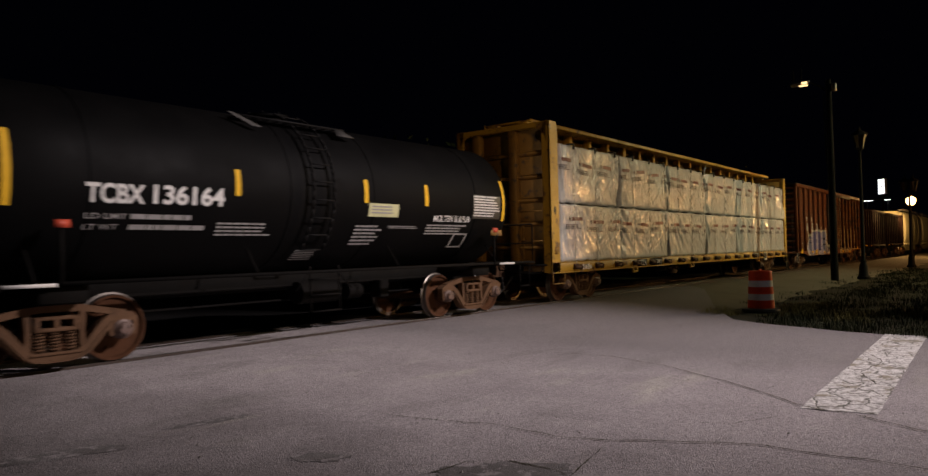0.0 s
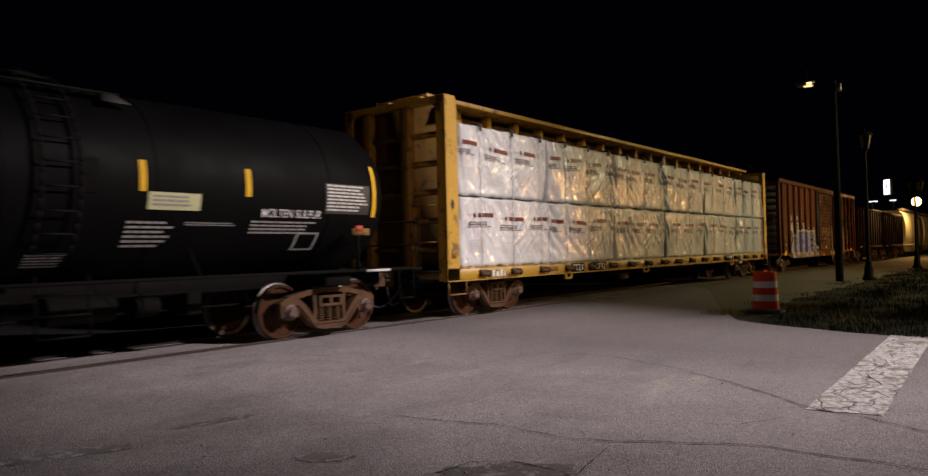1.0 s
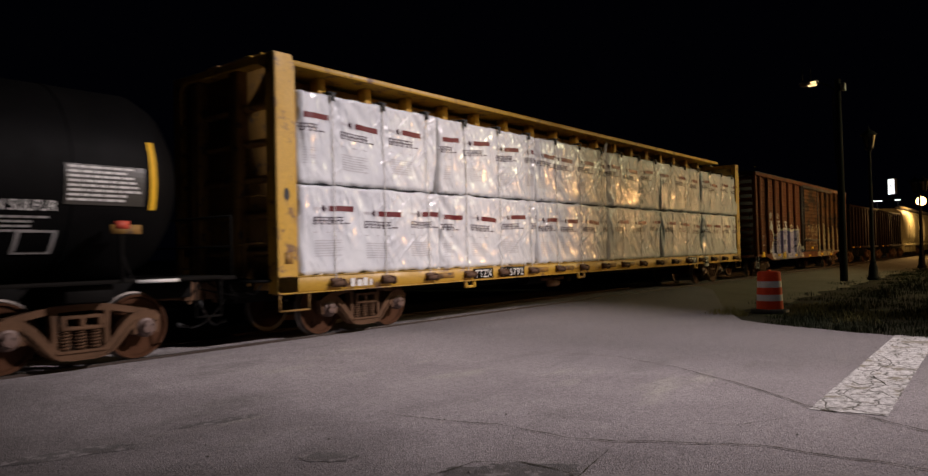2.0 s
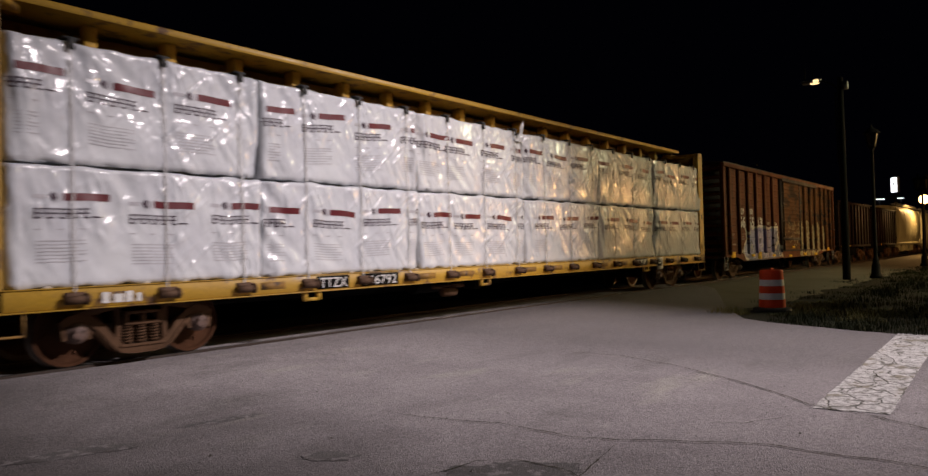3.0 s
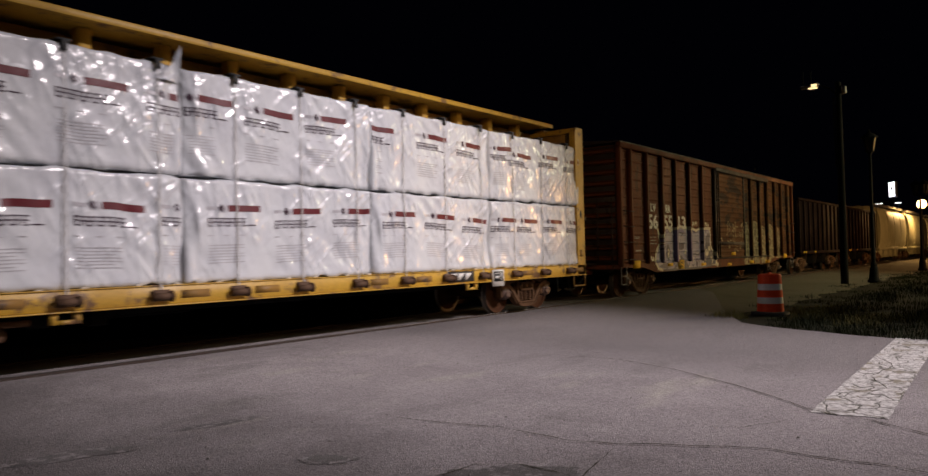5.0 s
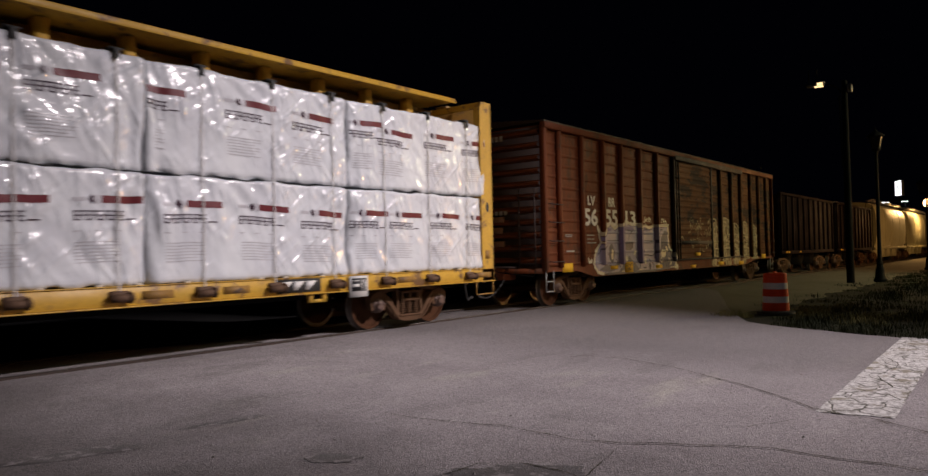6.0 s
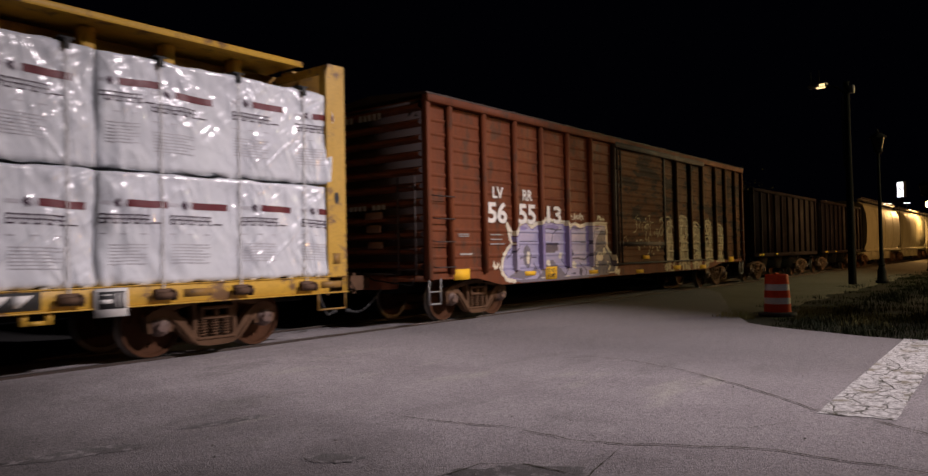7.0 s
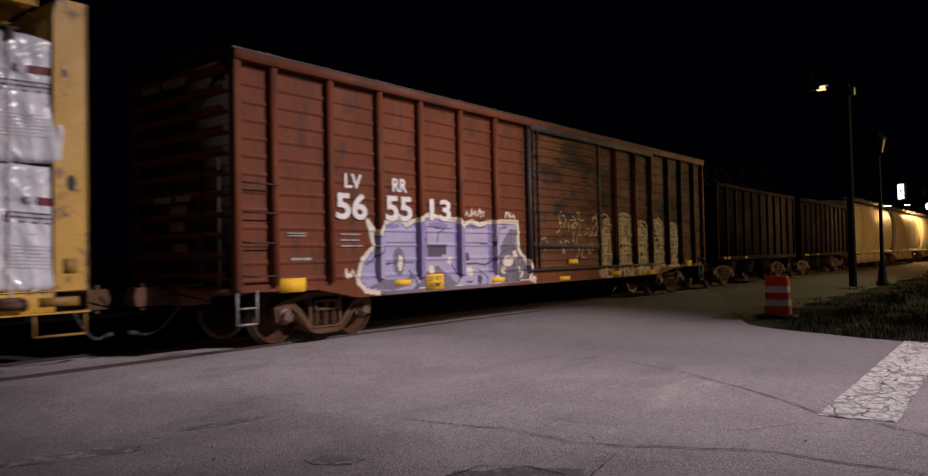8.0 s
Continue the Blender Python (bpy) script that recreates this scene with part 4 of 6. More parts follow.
def build_centerbeam():
    t = car("centerbeam_flatcar", CBX, "yellow centerbeam flatcar loaded with wrapped wallboard", "flatcar")
    H = 11.3
    bm = bmesh.new()
    box(bm, -H, H, -0.3, 0.3, 0.62, 1.02, 0.02)
    part("center_sill", bm, M_UNDER, t)
    bm = bmesh.new()
    box(bm, -H + 0.35, H - 0.35, -1.40, 1.40, 0.985, 1.03)
    for k in range(19):
        x = -10.85 + 1.205 * k
        box(bm, x - 0.05, x + 0.05, -1.38, 1.38, 0.82, 0.985)
    part("deck", bm, M_YELLOWDARK, t)
    for s in (-1, 1):
        bm = bmesh.new()
        box(bm, -H, H, s * 1.40, s * 1.45, 0.80, 1.045, 0.006)
        web = part("side_sill", bm, M_YELLOW, t, "scuffed yellow side sill")
        for za, zb, out in ((0.78, 0.798, 1.485), (1.047, 1.062, 1.47)):
            bm = bmesh.new()
            box(bm, -H, H, s * 1.34, s * out, za, zb, 0.004)
            part("sill_flange", bm, M_YELLOW, web)
    bm = bmesh.new()
    box(bm, -H + 0.3, H - 0.3, -0.72, 0.72, 4.70, 4.75, 0.01)
    chord = part("top_chord", bm, M_YELLOW, t, "yellow top chord")
    for s in (-1, 1):
        bm = bmesh.new()
        box(bm, -H + 0.3, H - 0.3, s * 0.723, s * 0.745, 4.665, 4.765, 0.006)
        part("chord_lip", bm, M_YELLOW, chord)
    bm = bmesh.new()
    box(bm, -H + 0.3, H - 0.3, -0.05, 0.05, 1.03, 4.6)
    part("center_web", bm, M_YELLOWDARK, t)
    # bulkheads
    for s in (-1, 1):
        b = new("bulkhead")
        b.parent = t
        b.matrix_basis = pose(s * H, 0, 0, 0, 0, 0 if s < 0 else 180)
        for w in (-1, 1):
            bm = bmesh.new()
            outer = [(0.0, 0.80), (0.40, 0.80), (0.40, 4.42), (0.34, 4.6), (0.0, 4.6)]
            prism(bm, outer, w * 1.45, w * 1.40)
            box(bm, 0.0, 0.03, w * 1.45, w * 1.22, 0.8, 4.6, 0.005)
            box(bm, 0.37, 0.40, w * 1.40, w * 1.28, 1.05, 4.5, 0.005)
            part("corner_post", bm, M_YELLOW, b)
        bm = bmesh.new()
        box(bm, 0.24, 0.28, -1.4, 1.4, 1.0, 4.58)
        part("end_sheet", bm, M_YELLOWDARK, b)
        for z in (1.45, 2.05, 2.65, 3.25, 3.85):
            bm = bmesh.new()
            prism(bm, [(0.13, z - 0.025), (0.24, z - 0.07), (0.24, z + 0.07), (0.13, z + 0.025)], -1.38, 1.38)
            part("end_rib", bm, M_YELLOWDARK, b)
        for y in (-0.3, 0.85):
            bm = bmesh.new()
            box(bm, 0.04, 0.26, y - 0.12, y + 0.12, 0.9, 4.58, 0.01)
            part("end_stiffener", bm, M_YELLOWDARK, b)
        bm = bmesh.new()
        box(bm, 0.0, 0.34, -1.40, 1.40, 4.47, 4.6, 0.01)
        for w in (-1, 1):
            # curved corner plates under the top beam
            arc = [(w * 1.36, 4.47)] + [(w * (1.36 - 0.42 * (1 - math.cos(a))), 4.47 - 0.42 * (1 - math.sin(a))) for a in (0.0, 0.4, 0.8, 1.2, 1.57)]
            lo = [bm.verts.new((0.0, y, z)) for y, z in arc]
            hi = [bm.verts.new((0.03, y, z)) for y, z in arc]
            bm.faces.new(lo)
            bm.faces.new(hi[::-1])
            for k in range(len(arc)):
                bm.faces.new((lo[k], hi[k], hi[(k + 1) % len(arc)], lo[(k + 1) % len(arc)]))
        bmesh.ops.recalc_face_normals(bm, faces=bm.faces[:])
        part("top_beam", bm, M_YELLOW, b)
        for y in (-0.62, 0.3):
            bm = bmesh.new()
            box(bm, 0.06, 0.3, y - 0.16, y + 0.16, 4.6, 4.66, 0.01)
            part("lifting_pad", bm, M_YELLOW, b)
        # gussets from the chord to the corner
        bm = bmesh.new()
        a = [(0.40, -0.70, 4.62), (0.40, -1.40, 4.56), (0.9, -0.70, 4.62)]
        v = [bm.verts.new(p) for p in a] + [bm.verts.new((p[0], p[1], p[2] - 0.1)) for p in a]
        for f in ((0, 1, 2), (5, 4, 3), (0, 3, 4, 1), (1, 4, 5, 2), (2, 5, 3, 0)):
            bm.faces.new([v[k] for k in f])
        bmesh.ops.recalc_face_normals(bm, faces=bm.faces[:])
        part("gusset", bm, M_YELLOW, b)
        # oval slot, grab irons and ladder at the end
        for w in (-1, 1):
            bm = bmesh.new()
            lathe(bm, [(0.075, 0), (0.075, 0.004)], 20, pose(0.2, w * 1.449, 2.36, 90 if w < 0 else -90) @ Matrix.Diagonal((0.75, 1.35, 1, 1)))
            part("slot", bm, M_BLACK, b)
            bm = bmesh.new()
            box(bm, 0.14, 0.3, w * 1.452, w * 1.454, 1.26, 1.44)
            part("stencil", bm, M_YELLOWDARK, b)
        bm = bmesh.new()
        for y in (0.75, 1.2):
            rod(bm, (-0.06, y, 1.0), (-0.06, y, 3.6), 0.018, 6)
        for k in range(7):
            rod(bm, (-0.06, 0.75, 1.2 + 0.4 * k), (-0.06, 1.2, 1.2 + 0.4 * k), 0.012, 6)
        part("end_ladder", bm, M_YELLOWDARK, b)
        for z in (2.35, 1.6):
            bm = bmesh.new()
            path(bm, [(-0.02, -0.6, z), (-0.1, -0.6, z), (-0.1, -1.2, z), (-0.02, -1.2, z)], 0.014)
            part("grab_iron", bm, M_YELLOWDARK, b)
        bm = bmesh.new()
        rod(bm, (0.0, -0.62, 1.05), (0.0, -0.62, 2.1), 0.025, 8)
        part("brake_post", bm, M_YELLOWDARK, b)
        bm = bmesh.new()
        box(bm, -0.25, 0.1, -0.55, 0.55, 0.72, 1.04, 0.02)
        box(bm, -0.35, 0.3, -1.3, -0.5, 0.98, 1.02)
        part("end_sill", bm, M_UNDER, b)
        truck(t, s * 9.05)
        coupler(t, s * (H + 0.2), s)
        stirrup(t, s * (H - 0.04), s * (H - 0.62), -1.44, 0.82, 0.52, M_YELLOWDARK)
    # winches, straps, brackets along the side
    def winch(p):
        bm = bmesh.new()
        box(bm, -0.13, 0.13, -1.50, -1.44, 0.85, 1.0, 0.012)
        rod(bm, (-0.15, -1.53, 0.91), (0.15, -1.53, 0.91), 0.05, 10)
        rod(bm, (0.1, -1.53, 0.91), (0.13, -1.53, 0.91), 0.075, 10)
        return part("winch", bm, M_WINCH, p, "rusty strap winch")
    def strap(p):
        bm = bmesh.new()
        for a, b in (((-0.1, 4.3), (-1.455, 4.13)), ((-1.455, 4.13), (-1.468, 2.6)), ((-1.468, 2.6), (-1.475, 0.95))):
            v = [bm.verts.new((x, y, z)) for (y, z) in (a, b) for x in (-0.011, 0.011)]
            w = [bm.verts.new((q.co.x, q.co.y + 0.004, q.co.z + 0.004)) for q in v]
            for f in ((v[0], v[1], v[3], v[2]), (w[2], w[3], w[1], w[0]), (v[0], v[2], w[2], w[0]), (v[1], w[1], w[3], v[3])):
                bm.faces.new(f)
        return part("strap", bm, M_STRAP, p, "taut steel tie-down strap")
    def dunnage(p):
        bm = bmesh.new()
        box(bm, -0.05, 0.05, -1.43, -0.2, 1.032, 1.085, 0.006)
        return part("dunnage_block", bm, M_LUMBER, p, "pale lumber spacer under the load")
    def corner_guard(p):
        bm = bmesh.new()
        box(bm, -0.09, 0.09, -1.47, -1.30, 4.11, 4.135, 0.006)
        box(bm, -0.035, 0.035, -1.49, -1.465, 3.98, 4.12, 0.005)
        return part("corner_guard", bm, M_BLACK, p, "black strap corner guard")
    def bracket(p):
        bm = bmesh.new()
        box(bm, -0.09, 0.09, -0.3, -0.06, 1.04, 4.69, 0.012)
        return part("column", bm, M_YELLOW, p)
    for k in range(18):
        x = 16.82 + 1.208 * k - CBX
        shared("winch", "winch", t, pose(x, 0, 0), winch)
        shared("strap", "strap", t, pose(x, 0, 0), strap)
        shared("corner_guard", "corner_guard", t, pose(x, 0, 0), corner_guard)
        shared("bracket", "column", t, pose(x + 0.78, 0, 0), bracket)
        for dx in (-0.27, 0.24):
            shared("dunnage", "dunnage_block", t, pose(x + dx + 0.04 * math.sin(7 * k + 3 * dx), -0.012 * (k % 3), 0), dunnage)
        if k % 3 != 1 and k not in (3, 4, 13, 14):
            bm = bmesh.new()
            box(bm, x + 0.3, x + 0.75, -1.4535, -1.451, 0.87, 0.98)
            part("stencil", bm, M_YELLOWDARK, t)
    flat = lambda x, z: -1.464

    def L(x):
        return x - CBX
    for x0, x1 in ((20.62, 21.33), (21.6, 22.55)):
        bm = bmesh.new()
        box(bm, L(x0), L(x1), -1.455, -1.451, 0.815, 1.03)
        part("mark_field", bm, M_UNDER, t)
    word("mark", "TTZX", L(20.68), L(21.28), 0.84, 1.0, flat, M_WHITE, t)
    word("mark", "866792", L(21.65), L(22.49), 0.84, 1.0, flat, M_WHITE, t)
    # a white chalk scrawl and a black field with three pale shapes
    for k, (x0, dx) in enumerate(((17.15, 0.1), (17.3, 0.12), (17.45, 0.1), (17.6, 0.06))):
        sheet_patch("chalk_scrawl", L(x0), L(x0) + dx, 0.84, 0.98 - 0.03 * (k % 2), flat, M_WHITE, t, 0.2)
    bm = bmesh.new()
    box(bm, L(32.55), L(33.42), -1.456, -1.451, 0.82, 1.035)
    part("logo_field", bm, M_BLACK, t)
    for x in (32.62, 32.86, 33.1):
        bm = bmesh.new()
        prism(bm, [(L(x), 0.86), (L(x) + 0.08, 0.86), (L(x) + 0.24, 1.0), (L(x) + 0.03, 1.0)], -1.459, -1.457)
        part("logo_shape", bm, M_WHITE, t)
    bm = bmesh.new()
    box(bm, L(34.02), L(34.44), -1.50, -1.485, 0.68, 1.04)
    plate = part("plate", bm, M_WHITE, t, "white framed black plate")
    bm = bmesh.new()
    box(bm, L(34.06), L(34.4), -1.506, -1.50, 0.78, 1.0)
    part("plate_field", bm, M_BLACK, plate)
    for x0, x1, z0, z1 in ((34.09, 34.24, 0.95, 0.965), (34.09, 34.24, 0.85, 0.9), (34.29, 34.31, 0.8, 0.98), (34.35, 34.37, 0.8, 0.98)):
        bm = bmesh.new()
        box(bm, L(x0), L(x1), -1.509, -1.506, z0, z1)
        part("plate_bar", bm, M_WHITE, plate)
    for x in (20.37, 25.1, 33.2):
        bm = bmesh.new()
        for a, b, c, d in ((0, 0.08, 0.64, 0.82), (0.28, 0.36, 0.64, 0.82), (0.08, 0.28, 0.64, 0.69)):
            box(bm, L(x) + a, L(x) + b, -1.43, -1.38, c, d)
        part("lifting_lug", bm, M_YELLOW, t)
    brake_gear(t, -2.5)
    bm = bmesh.new()
    rod(bm, (-2.6, -1.0, 0.55), (-2.2, -1.0, 0.55), 0.1, 10)
    rod(bm, (-2.9, -1.0, 0.66), (-1.9, -1.0, 0.66), 0.04, 8)
    rod(bm, (-2.4, -1.0, 0.45), (-2.4, -1.0, 0.8), 0.03, 8)
    part("valve", bm, M_RUST, t)


# where each printed panel begins along the wrap, bundle by bundle, lower and upper tier
PRINTS = (((16.38, 17.53, 18.72), (19.4, 20.59, 21.73, 22.88), (23.25, 24.23, 25.38, 26.54), (27.21, 28.38, 29.56), (30.73, 31.91, 33.06), (34.12, 35.05, 36.18, 37.3)),
          ((15.85, 17.01, 18.19), (19.35, 20.4, 21.55, 22.7), (23.22, 23.99, 25.17, 26.33), (26.75, 27.85, 29.01), (30.16, 31.7, 32.9), (34.04, 34.82, 36.05, 37.2)))


def build_bundles():
    """Six stacks along the side, two high, of wallboard wrapped in printed white plastic."""
    x_edges = [16.08, 19.58, 23.18, 26.85, 30.5, 34.1, 38.02]
    for tier, (z0, z1) in enumerate(((1.09, 2.565), (2.60, 4.10))):
        for k in range(6):
            xa, xb = x_edges[k], x_edges[k + 1]
            cx, w, h = (xa + xb) / 2, xb - xa - 0.015, z1 - z0
            seed = 11 * tier + 3 * k + 1
            lab = "stack of wallboard wrapped in wrinkled white printed plastic"
            b = tagged(new("wallboard_bundle"), lab, "bundle", "wrapped bundles on the flatcar")
            RIDERS.append((b, cx, TRACK_Y, z0))
            straps = [16.82 + 1.208 * j - cx for j in range(18)]

            def face(x, z, seed=seed, w=w, h=h, straps=straps, top=tier):
                q = Vector((x * 1.1, z * 1.1, seed * 3.7))
                d = 0.035 * noise.noise(q) + 0.008 * noise.noise(q * 2.9) + 0.012 * abs(noise.noise(Vector((x * 4 + z * 2, z * 2.2 - x, seed))))
                # diagonal drag folds
                d += 0.03 * math.sin(11 * x + 13 * z + 4 * noise.noise(q * 0.8)) * max(0, noise.noise(q * 0.9 + Vector((5, 0, 0))))
                # slack bulges between the straps, loose wrap at the ends
                near = min(abs(x - s) for s in straps)
                d += 0.012 * smoothstep(0, 0.35, near)
                e = w / 2 - abs(x)
                d += (0.085 * noise.noise(Vector((x * 5, z * 1.4, seed + 0.5))) - 0.025) * (1 - smoothstep(0, 0.6, e))
                d -= 0.045 * (1 - smoothstep(0, 0.07, e))
                d += 0.03 * (1 - smoothstep(0, 0.16, z)) * noise.noise(Vector((x * 3, 1, seed)))
                d -= 0.03 * (1 - smoothstep(0, 0.05, h - z)) + 0.02 * (1 - smoothstep(0, 0.04, z))
                return -1.435 - d
            nx, nz = int(w / 0.042), 36
            verts, faces = [], []
            for j in range(nz + 1):
                for i in range(nx + 1):
                    x, z = -w / 2 + w * i / nx, h * j / nz
                    zz = z
                    if j == 0:
                        zz = -0.02 + 0.04 * noise.noise(Vector((x * 4, 3, seed)))
                    if j == nz:
                        zz = h - 0.012 + 0.03 * noise.noise(Vector((x * 3, 8, seed))) - 0.02 * smoothstep(0.1, 0.5, min(abs(x - q) for q in straps))
                    verts.append((x, face(x, z), zz))
            row = nx + 1
            faces = [(j * row + i, j * row + i + 1, (j + 1) * row + i + 1, (j + 1) * row + i) for j in range(nz) for i in range(nx)]
            n = len(verts)
            # top, ends, back and base of the stack
            verts += [(-w / 2, -0.09, 0.0), (w / 2, -0.09, 0.0), (w / 2, -0.09, h - 0.012), (-w / 2, -0.09, h - 0.012)]
            faces.append((n, n + 3, n + 2, n + 1))
            for i in range(nx):
                faces.append((i + 1, i, n, n + 1) if i == 0 else (i + 1, i, n + 1))
                t0 = nz * row + i
                faces.append((t0, t0 + 1, n + 2, n + 3) if i == 0 else (t0, t0 + 1, n + 2))
            for j in range(nz):
                faces.append((j * row, (j + 1) * row, n + 3, n) if j == 0 else (j * row, (j + 1) * row, n + 3))
                r0 = j * row + nx
                faces.append((r0 + row, r0, n + 1, n + 2) if j == 0 else (r0 + row, r0, n + 2))
            raw("wrap", verts, faces, M_WRAP, b)
            if tier == 1 and k == 2:
                vs, fs = [], []
                for j in range(9):
                    for i in range(7):
                        u, v = i / 6, j / 8
                        x = w / 2 - 0.36 * (1 - u) * (1 - 0.75 * v) - 0.03
                        vs.append((x, -1.45 - 0.03 * math.sin(5 * u + 3 * v), h - 0.25 + 0.52 * v * (0.55 + 0.45 * u)))
                fs = [(j * 7 + i, j * 7 + i + 1, j * 7 + i + 8, j * 7 + i + 7) for j in range(8) for i in range(6)]
                raw("loose_flap", vs, fs, M_WRAP, b)
            rnd = random.Random(seed)
            starts = PRINTS[tier][k]
            tilt0 = rnd.uniform(-0.02, 0.03)
            for j, start in enumerate(starts):
                x0 = start - 0.06 - cx
                zr = 0.99 if tier == 0 else 1.01
                zr += rnd.uniform(-0.03, 0.05)
                tilt = tilt0 + rnd.uniform(-0.05, 0.05)

                def on(x, z, x0=x0, tilt=tilt):
                    return face(x, z) - 0.006

                def strip(name, a, c, lo, hi, material, step=0.05):
                    a, c = max(a, -w / 2 + 0.02), min(c, w / 2 - 0.02)
                    if c - a < 0.008:
                        return
                    mx, mz = max(1, int((c - a) / step)), max(1, int((hi - lo) / 0.04))
                    vs = []
                    for jj in range(mz + 1):
                        for ii in range(mx + 1):
                            x, z = a + (c - a) * ii / mx, lo + (hi - lo) * jj / mz
                            z += tilt * (x - x0) + 0.015 * noise.noise(Vector((x * 3, seed, j)))
                            vs.append((x, on(x, z), z))
                    r = mx + 1
                    raw(name, vs, [(jj * r + ii, jj * r + ii + 1, (jj + 1) * r + ii + 1, (jj + 1) * r + ii) for jj in range(mz) for ii in range(mx)], material, b)
                strip("red_bar", x0 + 0.40, x0 + 0.96, zr - 0.005, zr + 0.09, M_MAROON)
                strip("faint_mark", x0 + 0.05, x0 + 0.2, zr + 0.015, zr + 0.065, M_FAINT)
                # a slanted two-tone emblem
                for dx, m in ((0.225, M_INK), (0.285, M_FAINT)):
                    vs = []
                    for (px, pz) in ((dx, 0.045), (dx + 0.055, -0.025), (dx + 0.105, 0.035), (dx + 0.05, 0.105)):
                        x, z = x0 + px, zr + pz + tilt * px
                        vs.append((x, on(x, z) - 0.002, z))
                    if -w / 2 < x0 + dx and x0 + dx + 0.1 < w / 2:
                        raw("emblem", vs, [(0, 1, 2, 3)], m, b, False)
                # the product name as nine plain blocks, and a small tail
                for c in range(9):
                    a = x0 + 0.06 + 0.072 * c
                    top, low = zr - 0.1, zr - 0.225
                    strip("name_block", a, a + 0.019, low, top, M_INK)
                    for q in (low, (low + top) / 2 - 0.008, top - 0.016)[c % 2:]:
                        strip("name_block", a + 0.019, a + 0.056, q, q + 0.02, M_INK)
                strip("name_tail", x0 + 0.72, x0 + 0.86, zr - 0.215, zr - 0.197, M_INK)
                for c in range(3):
                    strip("faint_mark", x0 + 0.06 + 0.26 * c, x0 + 0.14 + 0.26 * c, zr - 0.36, zr - 0.345, M_FAINT)
                for c in range(7):
                    strip("fine_print", x0 + 0.08, x0 + 0.66 - 0.1 * (c % 3 == 2), zr - 0.5 - 0.042 * c, zr - 0.487 - 0.042 * c, M_FAINT, 0.1)


# ---- rust-red boxcar ----
BXX = 49.63


